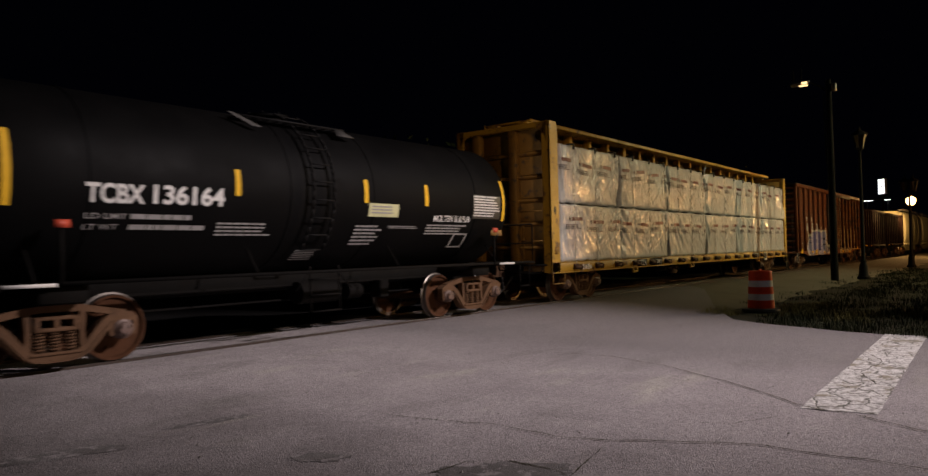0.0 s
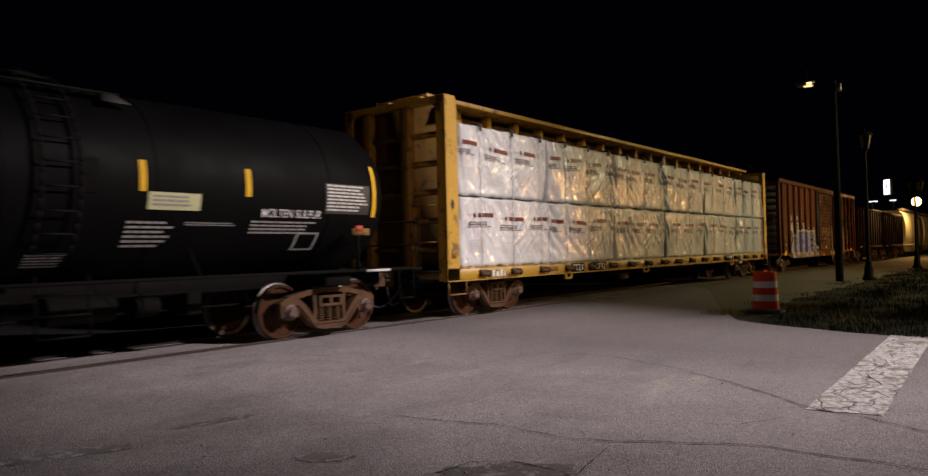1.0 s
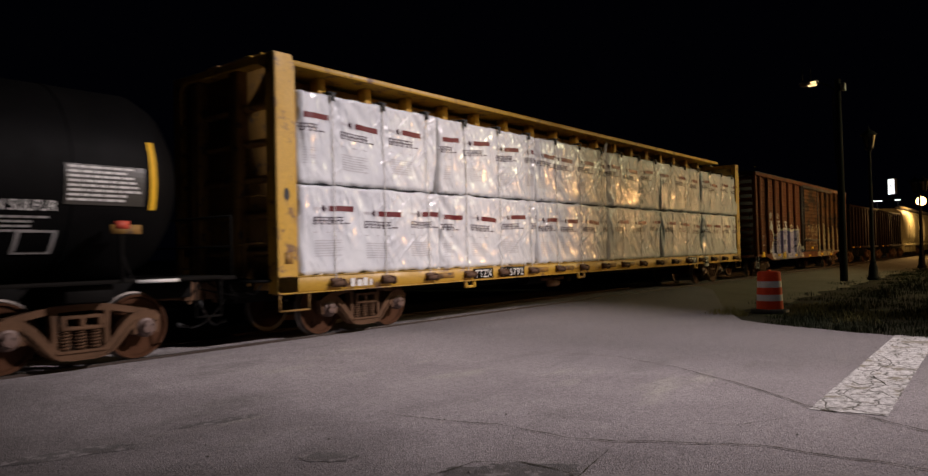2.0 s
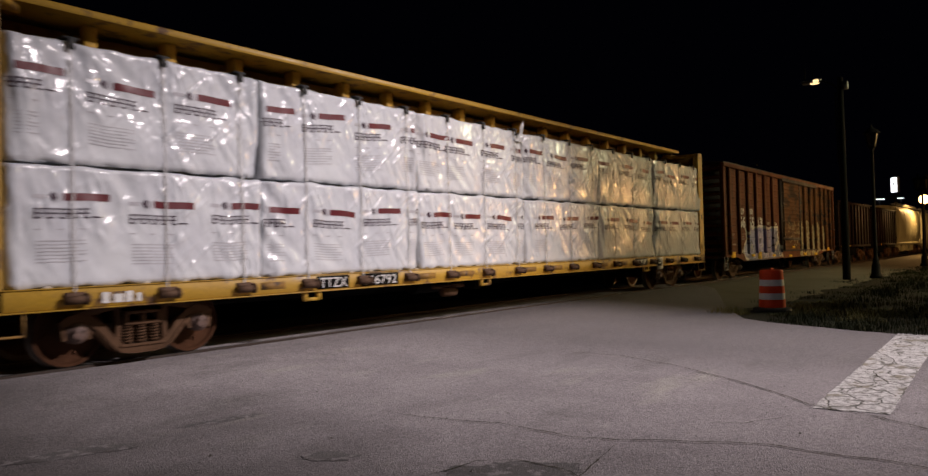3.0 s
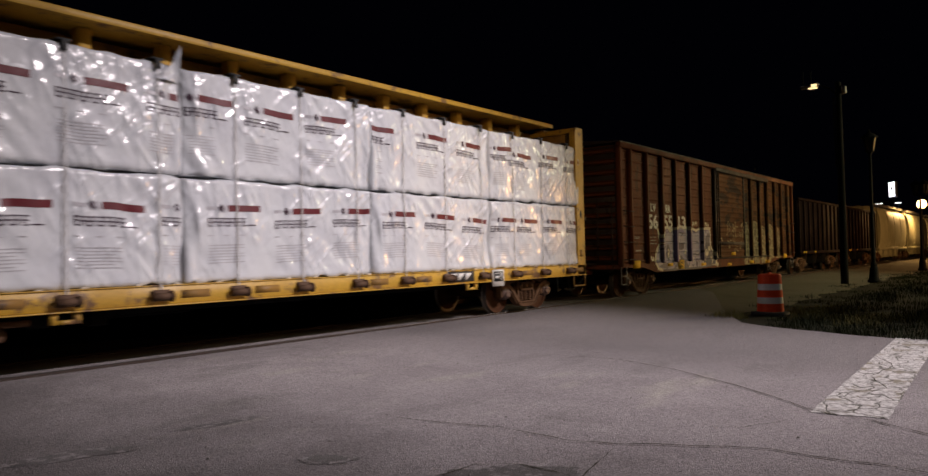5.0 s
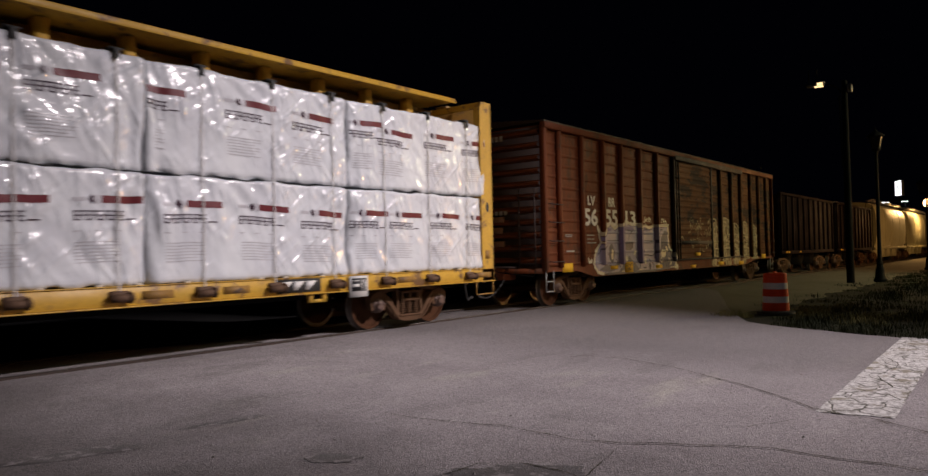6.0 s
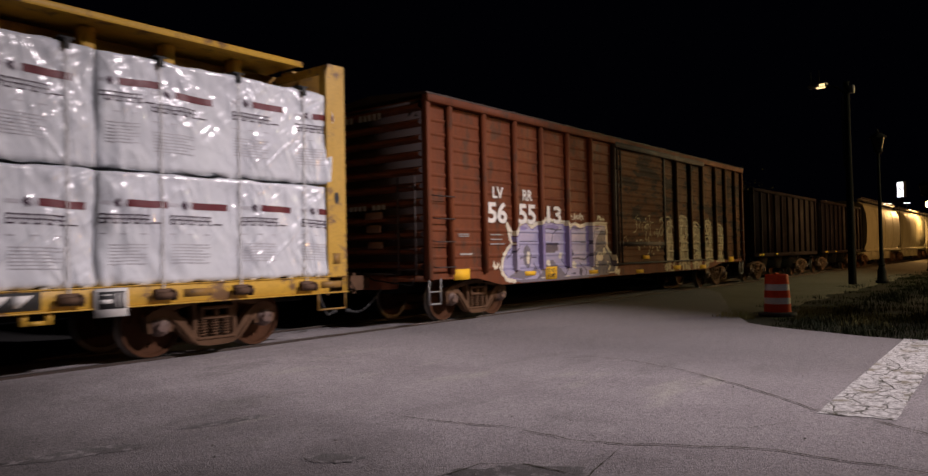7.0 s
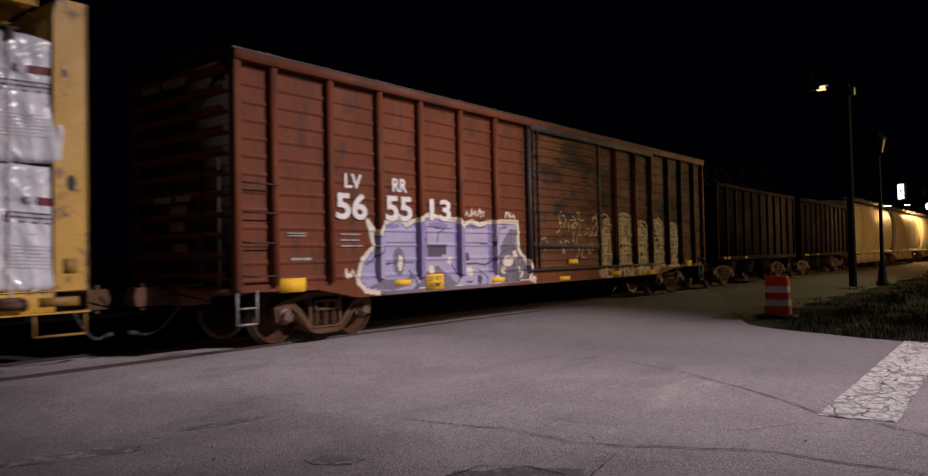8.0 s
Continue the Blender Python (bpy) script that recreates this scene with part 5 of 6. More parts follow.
def build_boxcar():
    t = car("boxcar", BXX, "rust-red ribbed boxcar with spray-painted graffiti", "boxcar")
    H = 9.33

    def L(x):
        return x - BXX
    bays = [40.42, 41.02, 42.15, 43.3, 44.39, 45.6, 46.8, 48.1, 51.41, 52.43, 53.62, 54.71, 55.95, 56.99, 58.07, 58.84]

    def bead(z):
        f = ((z - 1.02) % 0.27) / 0.27
        return 0.02 * smoothstep(0.0, 0.12, f) * (1 - smoothstep(0.2, 0.34, f))

    def door_bead(z):
        f = ((z - 1.02) % 0.19) / 0.19
        return 0.026 * smoothstep(0.0, 0.2, f) * (1 - smoothstep(0.4, 0.6, f))

    def side(x, z):
        """How far the near side stands out at x along the track."""
        for r in bays[1:-1]:
            if abs(x - r) < 0.065:
                return -1.5
        if 48.3 < x < 51.35:
            return -1.452 - door_bead(z)
        return -1.38 - bead(z)

    bm = bmesh.new()
    box(bm, -H + 0.05, H - 0.05, -1.36, 1.36, 0.95, 4.4)
    part("core", bm, M_BOXDARK, t)
    zs = [0.95 + 0.0225 * k for k in range(152)]

    def corrugated(name, x0, x1, y_of, material, keep):
        sel = [z for k, z in enumerate(keep)]
        verts, faces = [], []
        for z in sel:
            verts += [(x0, y_of(z), z), (x1, y_of(z), z)]
        for k in range(len(sel) - 1):
            faces.append((2 * k, 2 * k + 1, 2 * k + 3, 2 * k + 2))
        return raw(name, verts, faces, material, t, False)
    for s in (-1, 1):
        for a, b in zip(bays, bays[1:]):
            if (a, b) == (48.1, 51.41):
                continue
            yo = (lambda z: -1.38 - bead(z)) if s < 0 else (lambda z: 1.38 + bead(z))
            corrugated("side_panel", L(a), L(b), yo, M_BOXRED if a < 48 else M_DOOR, zs)
        for r in bays[1:-1]:
            bm = bmesh.new()
            zlo = 0.98
            prism_pts = [(L(r) - 0.065, s * 1.39), (L(r) - 0.05, s * 1.5), (L(r) + 0.05, s * 1.5), (L(r) + 0.065, s * 1.39)]
            a = [bm.verts.new((x, y, zlo)) for x, y in prism_pts]
            b = [bm.verts.new((x, y, 4.35)) for x, y in prism_pts]
            for k in range(4):
                bm.faces.new((a[k], a[(k + 1) % 4], b[(k + 1) % 4], b[k]))
            bm.faces.new(a)
            bm.faces.new(b)
            bmesh.ops.recalc_face_normals(bm, faces=bm.faces[:])
            part("rib", bm, M_BOXDARK if r in (48.1, 51.41) else M_BOXRED if r < 48 else M_DOOR, t)
        for x0, x1 in ((-H, L(40.42)), (L(58.84), H)):
            bm = bmesh.new()
            box(bm, x0, x1, s * 1.34, s * 1.494, 0.92, 4.42, 0.012)
            part("corner_post", bm, M_BOXRED, t)
        bm = bmesh.new()
        box(bm, -H, H, s * 1.36, s * 1.525, 4.34, 4.5, 0.012)
        part("top_plate", bm, M_BOXRED, t)
        bm = bmesh.new()
        sill = [(-H + 0.02, 1.0), (-H + 0.02, 0.9), (L(41.9), 0.87), (L(42.75), 0.70), (L(55.2), 0.70), (L(56.6), 0.88), (H - 0.02, 0.9), (H - 0.02, 1.0)]
        prism(bm, sill, s * 1.40, s * 1.425)
        part("side_sill", bm, M_BOXRED, t)
        # the sliding door with its tracks and locking bars
        bm = bmesh.new()
        box(bm, L(48.28), L(51.36), s * 1.40, s * 1.445, 1.02, 4.28)
        door = part("door", bm, M_DOOR, t, "sliding door with close ridges")
        yd = (lambda z: -1.452 - door_bead(z)) if s < 0 else (lambda z: 1.452 + door_bead(z))
        d = corrugated("door_sheet", L(48.3), L(51.35), yd, M_DOOR, [z for z in zs if 1.04 < z < 4.2])
        d.parent = door
        bm = bmesh.new()
        box(bm, L(48.3), L(51.35), s * 1.485, s * 1.49, 1.52, 1.64)
        part("kick_band", bm, M_BOXDARK, door)
        for x in (48.22, 48.42):
            bm = bmesh.new()
            rod(bm, (L(x), s * 1.5, 1.0), (L(x), s * 1.5, 4.3), 0.026, 8)
            for z in (1.6, 2.4, 3.2, 3.7):
                box(bm, L(x) - 0.05, L(x) + 0.05, s * 1.46, s * 1.53, z - 0.06, z + 0.06)
            part("lock_bar", bm, M_BOXDARK, door)
        bm = bmesh.new()
        box(bm, L(48.1), L(54.75), s * 1.43, s * 1.53, 1.0, 1.05, 0.006)
        part("lower_track", bm, M_BOXDARK, t)
        bm = bmesh.new()
        box(bm, L(48.1), L(54.75), s * 1.45, s * 1.54, 4.24, 4.4, 0.01)
        part("upper_track", bm, M_BOXDARK, t)
    # roof with cross seams
    bm = bmesh.new()
    a = [(-1.53, 4.49), (-1.53, 4.52), (0, 4.65), (1.53, 4.52), (1.53, 4.49)]
    lo = [bm.verts.new((-H - 0.04, y, z)) for y, z in a]
    hi = [bm.verts.new((H + 0.04, y, z)) for y, z in a]
    bm.faces.new(lo)
    bm.faces.new(hi[::-1])
    for k in range(5):
        bm.faces.new((lo[k], hi[k], hi[(k + 1) % 5], lo[(k + 1) % 5]))
    for k in range(16):
        x = -H + 0.6 + 1.17 * k
        for s in (-1, 1):
            rod(bm, (x, s * 1.52, 4.525), (x, 0, 4.655), 0.02, 5)
    bmesh.ops.recalc_face_normals(bm, faces=bm.faces[:])
    part("roof", bm, M_BOXDARK, t)
    for s in (-1, 1):
        # ends with bold horizontal ridges
        bm = bmesh.new()
        prof = []
        for k in range(11):
            z = 1.0 + 0.31 * k
            prof += [(s * (H - 0.07), z), (s * (H - 0.07), z + 0.08), (s * (H + 0.1), z + 0.13), (s * (H + 0.1), z + 0.19), (s * (H - 0.07), z + 0.26)]
        prof += [(s * (H - 0.04), 4.43)]
        lo = [bm.verts.new((x, -1.36, z)) for x, z in prof]
        hi = [bm.verts.new((x, 1.36, z)) for x, z in prof]
        for k in range(len(prof) - 1):
            bm.faces.new((lo[k], lo[k + 1], hi[k + 1], hi[k]))
        part("end_wall", bm, M_BOXRED, t, smooth=False)
        bm = bmesh.new()
        for y in (-1.25, -0.8):
            rod(bm, (s * (H + 0.12), y, 1.0), (s * (H + 0.12), y, 2.9), 0.02, 6)
        for z in (1.1, 1.5, 1.9, 2.3, 2.7):
            rod(bm, (s * (H + 0.12), -1.25, z), (s * (H + 0.12), -0.8, z), 0.014, 6)
        box(bm, s * (H + 0.05), s * (H + 0.25), -0.7, 0.7, 1.0, 1.04)
        part("end_ladder", bm, M_BOXDARK, t)
        bm = bmesh.new()
        box(bm, s * (H - 0.3), s * (H + 0.25), -0.4, 0.4, 0.7, 1.0, 0.03)
        box(bm, s * (H - 0.3), s * (H + 0.05), -1.36, 1.36, 0.86, 0.98)
        part("end_sill", bm, M_BOXRED, t)
        for y0, y1, z0, z1 in ((-0.35, 0.15, 2.12, 2.26), (-0.3, 0.1, 1.84, 2.0), (-0.35, 0.05, 1.52, 1.66)):
            bm = bmesh.new()
            box(bm, s * (H + 0.085), s * (H + 0.12), y0, y1, z0, z1, 0.008)
            part("placard_board", bm, M_LUMBERWORN, t, "weathered brown placard board")
        truck(t, s * 7.28)
        coupler(t, s * (H + 0.2), s)
        stirrup(t, s * (H - 0.06), s * (H - 0.4), -1.42, 0.92, 0.42, M_HEAD, 0.018)
        bm = bmesh.new()
        rod(bm, (s * (H - 0.06), -1.42, 0.66), (s * (H - 0.4), -1.42, 0.66), 0.014, 6)
        part("step_rung", bm, M_HEAD, t)
        for z in (1.15, 1.65, 2.1, 2.54):
            bm = bmesh.new()
            x0, x1 = s * (H - 0.14), s * (H - 0.72)
            path(bm, [(x0, -1.46, z), (x0, -1.56, z - 0.02), (x1, -1.56, z - 0.02), (x1, -1.40, z)], 0.013)
            part("grab_iron", bm, M_BOXDARK, t)
    bm = bmesh.new()
    box(bm, -H + 0.1, H - 0.1, -0.3, 0.3, 0.6, 0.95)
    for k in range(9):
        box(bm, -7 + 1.75 * k - 0.06, -7 + 1.75 * k + 0.06, -1.38, 1.38, 0.76, 0.95)
    part("center_sill", bm, M_UNDER, t)
    brake_gear(t, 0.5)

    def on(dy):
        return lambda x, z: side(x + BXX, z) - dy
    # reflective yellow patches
    for x0, x1, z0, z1 in ((41.12, 41.62, 0.86, 1.08), (43.66, 44.1, 0.86, 0.96), (46.62, 47.1, 0.8, 0.9), (49.75, 50.2, 1.13, 1.24), (49.42, 49.9, 0.73, 0.83), (52.1, 52.7, 0.76, 0.88), (54.37, 54.95, 0.72, 0.85), (57.3, 57.85, 0.9, 1.08)):
        bm = bmesh.new()
        out = -1.495 if 48.3 < x0 < 51 and z0 > 1 else -1.432
        box(bm, L(x0), L(x1), out, out + 0.012, z0, z1)
        part("reflector", bm, M_REFLECT, t, "yellow reflective patch")
    bm = bmesh.new()
    box(bm, L(44.52), L(45.02), -1.442, -1.43, 0.74, 1.04)
    sign = part("warning_plate", bm, M_REFLECT, t, "yellow plate with black words")
    plate = lambda x, z: -1.445
    word("plate_word", "DO NOT", L(44.57), L(44.97), 0.91, 1.0, plate, M_BLACK, sign)
    word("plate_word", "HUMP", L(44.61), L(44.93), 0.79, 0.88, plate, M_BLACK, sign)
    # lettering on the side
    proud = lambda x, z: -1.409
    word("mark", "LV", L(42.5), L(42.9), 2.58, 2.83, proud, M_WHITE, t)
    word("mark", "RR", L(43.66), L(44.05), 2.58, 2.83, proud, M_WHITE, t)
    word("mark", "56", L(42.3), L(43.02), 2.04, 2.5, proud, M_WHITE, t)
    word("mark", "55", L(43.48), L(44.18), 2.04, 2.5, proud, M_WHITE, t)
    word("mark", "13", L(44.68), L(45.32), 2.08, 2.5, proud, M_WHITE, t)
    print_bars("small_print", L(41.3), L(41.75), 1.72, 1.8, 2, proud, M_GREYPRINT, t, 3, 0.5)
    print_bars("small_print", L(42.4), L(42.95), 1.5, 1.8, 3, proud, M_GREYPRINT, t, 4, 0.25)
    print_bars("small_print", L(41.35), L(41.8), 1.32, 1.4, 1, proud, M_GREYPRINT, t, 5, 0.5)
    rnd = random.Random(2)
    for z0, z1, y0, n in ((4.12, 4.25, 0.95, 10), (2.3, 2.4, 0.6, 8)):
        verts, faces = [], []
        for k in range(n):
            y = y0 - 0.135 * k
            q = len(verts)
            verts += [(-H - 0.108, y, z0), (-H - 0.108, y - 0.095, z0), (-H - 0.108, y - 0.095, z1), (-H - 0.108, y, z1)]
            if k != 4:
                faces.append((q, q + 3, q + 2, q + 1))
        raw("end_print", verts, faces, M_GREYPRINT, t, False)
    # graffiti as thin layers of paint on the ridged side
    paint_layers(t, side)


def paint_layers(parent, side):
    step = 0.022
    X, Z = np.meshgrid(np.arange(42.5, 57.0, step) + step / 2, np.arange(0.71, 2.5, step) + step / 2)

    def poly_dist(pts):
        inside = np.zeros(X.shape, bool)
        dist = np.full(X.shape, 9.0)
        for (xa, za), (xb, zb) in zip(pts, pts[1:] + pts[:1]):
            cross = ((za > Z) != (zb > Z)) & (X < (xb - xa) * (Z - za) / (zb - za + 1e-9) + xa)
            inside ^= cross
            dist = np.minimum(dist, seg_dist(xa, za, xb, zb))
        return inside, dist

    def seg_dist(xa, za, xb, zb):
        dx, dz = xb - xa, zb - za
        t = np.clip(((X - xa) * dx + (Z - za) * dz) / (dx * dx + dz * dz + 1e-9), 0, 1)
        return np.hypot(X - xa - t * dx, Z - za - t * dz)

    def stroke(pts, width):
        d = np.full(X.shape, 9.0)
        for (xa, za), (xb, zb) in zip(pts, pts[1:]):
            d = np.minimum(d, seg_dist(xa, za, xb, zb))
        return d < width

    def blob(cx, cz, rx, rz):
        return ((X - cx) / rx) ** 2 + ((Z - cz) / rz) ** 2 < 1

    outline = [(42.77, .96), (42.9, 1.34), (43.2, 1.59), (43.05, 2.03), (43.25, 1.8), (43.4, 1.98), (43.8, 2.12), (44.05, 1.98), (44.25, 2.06), (44.67, 2.19), (45.1, 2.12), (45.5, 2.12), (45.63, 1.98), (46.0, 2.1), (46.3, 2.03),
               (46.6, 2.1), (47.7, 2.12), (47.72, 1.5), (48.0, 1.25), (48.2, .98), (48.1, .78), (46.6, .72), (44.4, .72), (43.45, .72), (42.95, .80)]
    inside, dist = poly_dist(outline)
    rim = (dist < 0.05)
    fill = inside & ~rim
    inner = fill & (dist < 0.075) & (Z > 0.8)
    rnd = random.Random(8)
    # thin dark outlines of the letters
    dark = np.zeros(X.shape, bool)
    for pts, w in (([(43.39, 1.65), (44.25, 1.64)], 0.014), ([(45.68, 1.65), (46.56, 1.63)], 0.014), ([(45.67, 1.2), (46.1, 1.22), (46.47, 1.18), (46.86, 1.33), (47.27, 1.51)], 0.022),
                   ([(43.42, 1.26), (44.2, 1.27)], 0.013), ([(43.0, 1.25), (43.35, 1.5), (43.42, 1.95)], 0.018), ([(44.62, 1.95), (45.35, 1.93)], 0.013), ([(44.6, 1.95), (44.58, 1.4)], 0.014),
                   ([(44.9, 1.64), (44.95, 1.85), (45.2, 1.95)], 0.014), ([(45.7, 2.0), (46.5, 1.97)], 0.013), ([(46.62, 1.3), (46.85, 1.95), (47.3, 2.0)], 0.016), ([(47.45, 1.95), (47.42, 1.6)], 0.016),
                   ([(44.1, 1.12), (44.3, 0.85), (44.15, 0.75)], 0.02), ([(45.35, 1.2), (45.55, 0.95), (45.45, 0.8)], 0.018), ([(46.2, 1.1), (46.5, 0.9), (46.45, 0.75)], 0.018), ([(45.75, 0.85), (45.95, 0.84)], 0.016)):
        dark |= stroke(pts, w)
    dark |= (abs(X - 44.9) < 0.29) & (abs(Z - 1.5) < 0.12) & ((X < 45.05) | (Z > 1.42))
    dark |= blob(46.2, 0.88, 0.08, 0.1) | blob(45.85, 1.36, 0.07, 0.09)
    # grey-violet shading: the counter of the first letter, the wedge under the second, the slanted last stem
    wedge, _ = poly_dist([(44.16, 0.75), (44.67, 1.16), (44.93, 1.2), (45.45, 0.82), (45.17, 0.72)])
    stem, _ = poly_dist([(46.6, 1.25), (46.95, 1.5), (47.45, 2.02), (47.65, 2.02), (47.6, 1.55), (47.2, 1.5), (46.9, 1.3)])
    under, _ = poly_dist([(43.0, 0.86), (43.6, 0.78), (44.1, 0.86), (44.2, 1.05), (43.9, 0.95), (43.4, 0.98)])
    grey = blob(43.82, 1.3, 0.16, 0.26) | wedge | (stem & (Z < 1.95)) | under
    purple = ((abs(X - 44.39) < 0.1) | (abs(X - 45.55) < 0.1) | (abs(X - 46.65) < 0.07)) & (Z > 1.0)
    purple |= blob(43.6, 1.95, 0.25, 0.05) | blob(46.1, 1.98, 0.3, 0.05) | blob(44.95, 1.99, 0.3, 0.06)
    pale = blob(43.86, 1.27, 0.06, 0.15) | blob(44.73, 1.13, 0.09, 0.08) | blob(45.27, 1.3, 0.07, 0.08) | blob(45.91, 1.06, 0.11, 0.1) | blob(44.44, 0.76, 0.15, 0.04) | blob(45.55, 0.76, 0.15, 0.05) | blob(46.85, 0.85, 0.12, 0.1)
    # the crowded figure at the end: grey with pale cells and many thin lines
    figure, edge = poly_dist([(46.86, 1.33), (47.27, 1.51), (47.77, 1.53), (48.1, 1.1), (48.02, 0.85), (47.4, 0.72), (47.0, 0.88), (46.77, 1.07)])
    grey |= figure
    pale |= blob(47.3, 1.25, 0.2, 0.13) | blob(47.56, 1.38, 0.08, 0.1) | blob(47.1, 1.05, 0.1, 0.08) | blob(47.75, 1.0, 0.07, 0.14)
    dark |= (edge < 0.02) & fill
    for _ in range(20):
        cx, cz = rnd.uniform(46.9, 48.0), rnd.uniform(0.8, 1.5)
        a = rnd.uniform(0, 6)
        dark |= stroke([(cx + 0.14 * math.cos(a + k), cz + 0.15 * math.sin(a + 1.3 * k)) for k in range(4)], 0.012)
    layers = {"lavender": fill & ~dark & ~pale & ~inner & ~grey & ~purple, "violet": ((dark & ~pale) | (dark & figure)) & fill, "cream": (rim & (dist < 0.045) & ((Z > 0.8) | (X < 43.3))) | (pale & fill & ~(dark & figure)),
              "grey": (grey & fill & ~dark & ~pale) | (rim & inside & (Z <= 0.8) & (X >= 43.3)), "purple": ((purple & ~grey) | (inner & ~grey)) & fill & ~dark & ~pale}
    # loose scrawls left of and above the big letters
    for cx, cz, n, sz in ((42.6, 1.12, 5, 0.14), (46.2, 2.28, 7, 0.33), (47.45, 2.24, 5, 0.2), (48.25, 0.8, 5, 0.12)):
        for k in range(n):
            x = cx - sz + 2 * sz * k / n
            pts = [(x + rnd.uniform(-0.05, 0.05), cz + rnd.uniform(-0.09, 0.09)) for _ in range(4)]
            layers["cream"] |= stroke(pts, 0.016)
    # tangled olive lettering towards the far end
    olive, khaki = np.zeros(X.shape, bool), np.zeros(X.shape, bool)
    for x0, x1, top in ((51.5, 52.2, 2.44), (52.55, 53.5, 2.52), (53.72, 54.6, 2.32), (54.82, 55.72, 2.42), (56.05, 56.85, 2.3)):
        w, cx = x1 - x0, (x0 + x1) / 2
        # a rounded head, a slanted stem in stripes, feet on the sill
        block, _ = poly_dist([(x0, 0.74), (x0 - 0.04, 1.3), (x0 + 0.05, top - 0.25), (x0 + 0.2 * w, top - 0.06), (cx, top), (x1 - 0.15 * w, top - 0.05), (x1, top - 0.3), (x1 + 0.03, 1.4), (x1 - 0.03, 0.74)])
        khaki |= block
        for r, dx in ((0.95, 0.0), (0.45, rnd.uniform(-0.12, 0.12))):
            ring = [(cx + dx + 0.5 * w * r * math.cos(a), top - 0.26 + 0.26 * r * math.sin(a)) for a in np.linspace(rnd.uniform(-1, 0.6), rnd.uniform(3.0, 5.0), 9)]
            olive |= stroke(ring, 0.024)
        for k in range(9):
            z0, u = rnd.uniform(0.85, top - 0.2), rnd.uniform(x0 + 0.1, x1 - 0.1)
            a, q = rnd.uniform(0, 6.28), rnd.uniform(0.12, 0.3)
            olive |= stroke([(u + q * math.cos(a + 0.7 * m), z0 + q * math.sin(a + 0.75 * m)) for m in range(5)], rnd.choice((0.014, 0.022)))
        for k in range(4):
            u = x0 + w * (k + rnd.uniform(0.1, 0.8)) / 4
            olive |= stroke([(u, 0.75), (u + rnd.uniform(-0.12, 0.12), 1.25), (u + rnd.uniform(-0.16, 0.16), top - rnd.uniform(0.35, 0.6))], rnd.choice((0.02, 0.03, 0.045)))
        for k in range(5):
            z0 = 0.85 + 0.24 * k + rnd.uniform(-0.06, 0.06)
            olive |= stroke([(x0, z0), (cx, z0 + rnd.uniform(0.02, 0.16)), (x1, z0 + rnd.uniform(-0.12, 0.08))], 0.022)
    patchy = np.sin(7 * X + 3 * np.sin(4 * Z)) + np.sin(5 * Z + 2.3 * X) > -0.9
    for mask in (olive, khaki):
        mask &= ~((X > 56.9) | ((X > 55.3) & (Z < 0.9)))
    for k in range(26):
        x0, z0, a = rnd.uniform(48.6, 51.2), rnd.uniform(1.4, 2.3), rnd.uniform(0, 6.28)
        thin = stroke([(x0 + 0.14 * math.cos(a + m), z0 + 0.16 * math.sin(a + 1.2 * m)) for m in range(4)], 0.013)
        olive |= thin
    layers["olive"] = olive
    layers["khaki"] = khaki & patchy & ~olive
    mats = {"khaki": M_KHAKI, "grey": M_GREYSPRAY, "purple": M_PURPLE, "lavender": M_LAVENDER, "violet": M_PURPLEDK, "cream": M_CREAM, "olive": M_OLIVE}
    for key, mask in layers.items():
        verts, faces = [], []
        for j, i in zip(*np.nonzero(mask)):
            x, z = X[j, i] - step / 2, Z[j, i] - step / 2
            k = len(verts)
            for a, b in ((x, z), (x + step, z), (x + step, z + step), (x, z + step)):
                y = side(a, b) - 0.005 if b > 1.0 else min(-1.43, side(a, 0.96) if abs(b - 1.0) < 0.01 else -1.43)
                verts.append((a - BXX, y, b))
            faces.append((k, k + 1, k + 2, k + 3))
        ob = raw("graffiti_" + key, verts, faces, mats[key], parent, False)
        tagged(ob, key + " spray paint on the boxcar side")


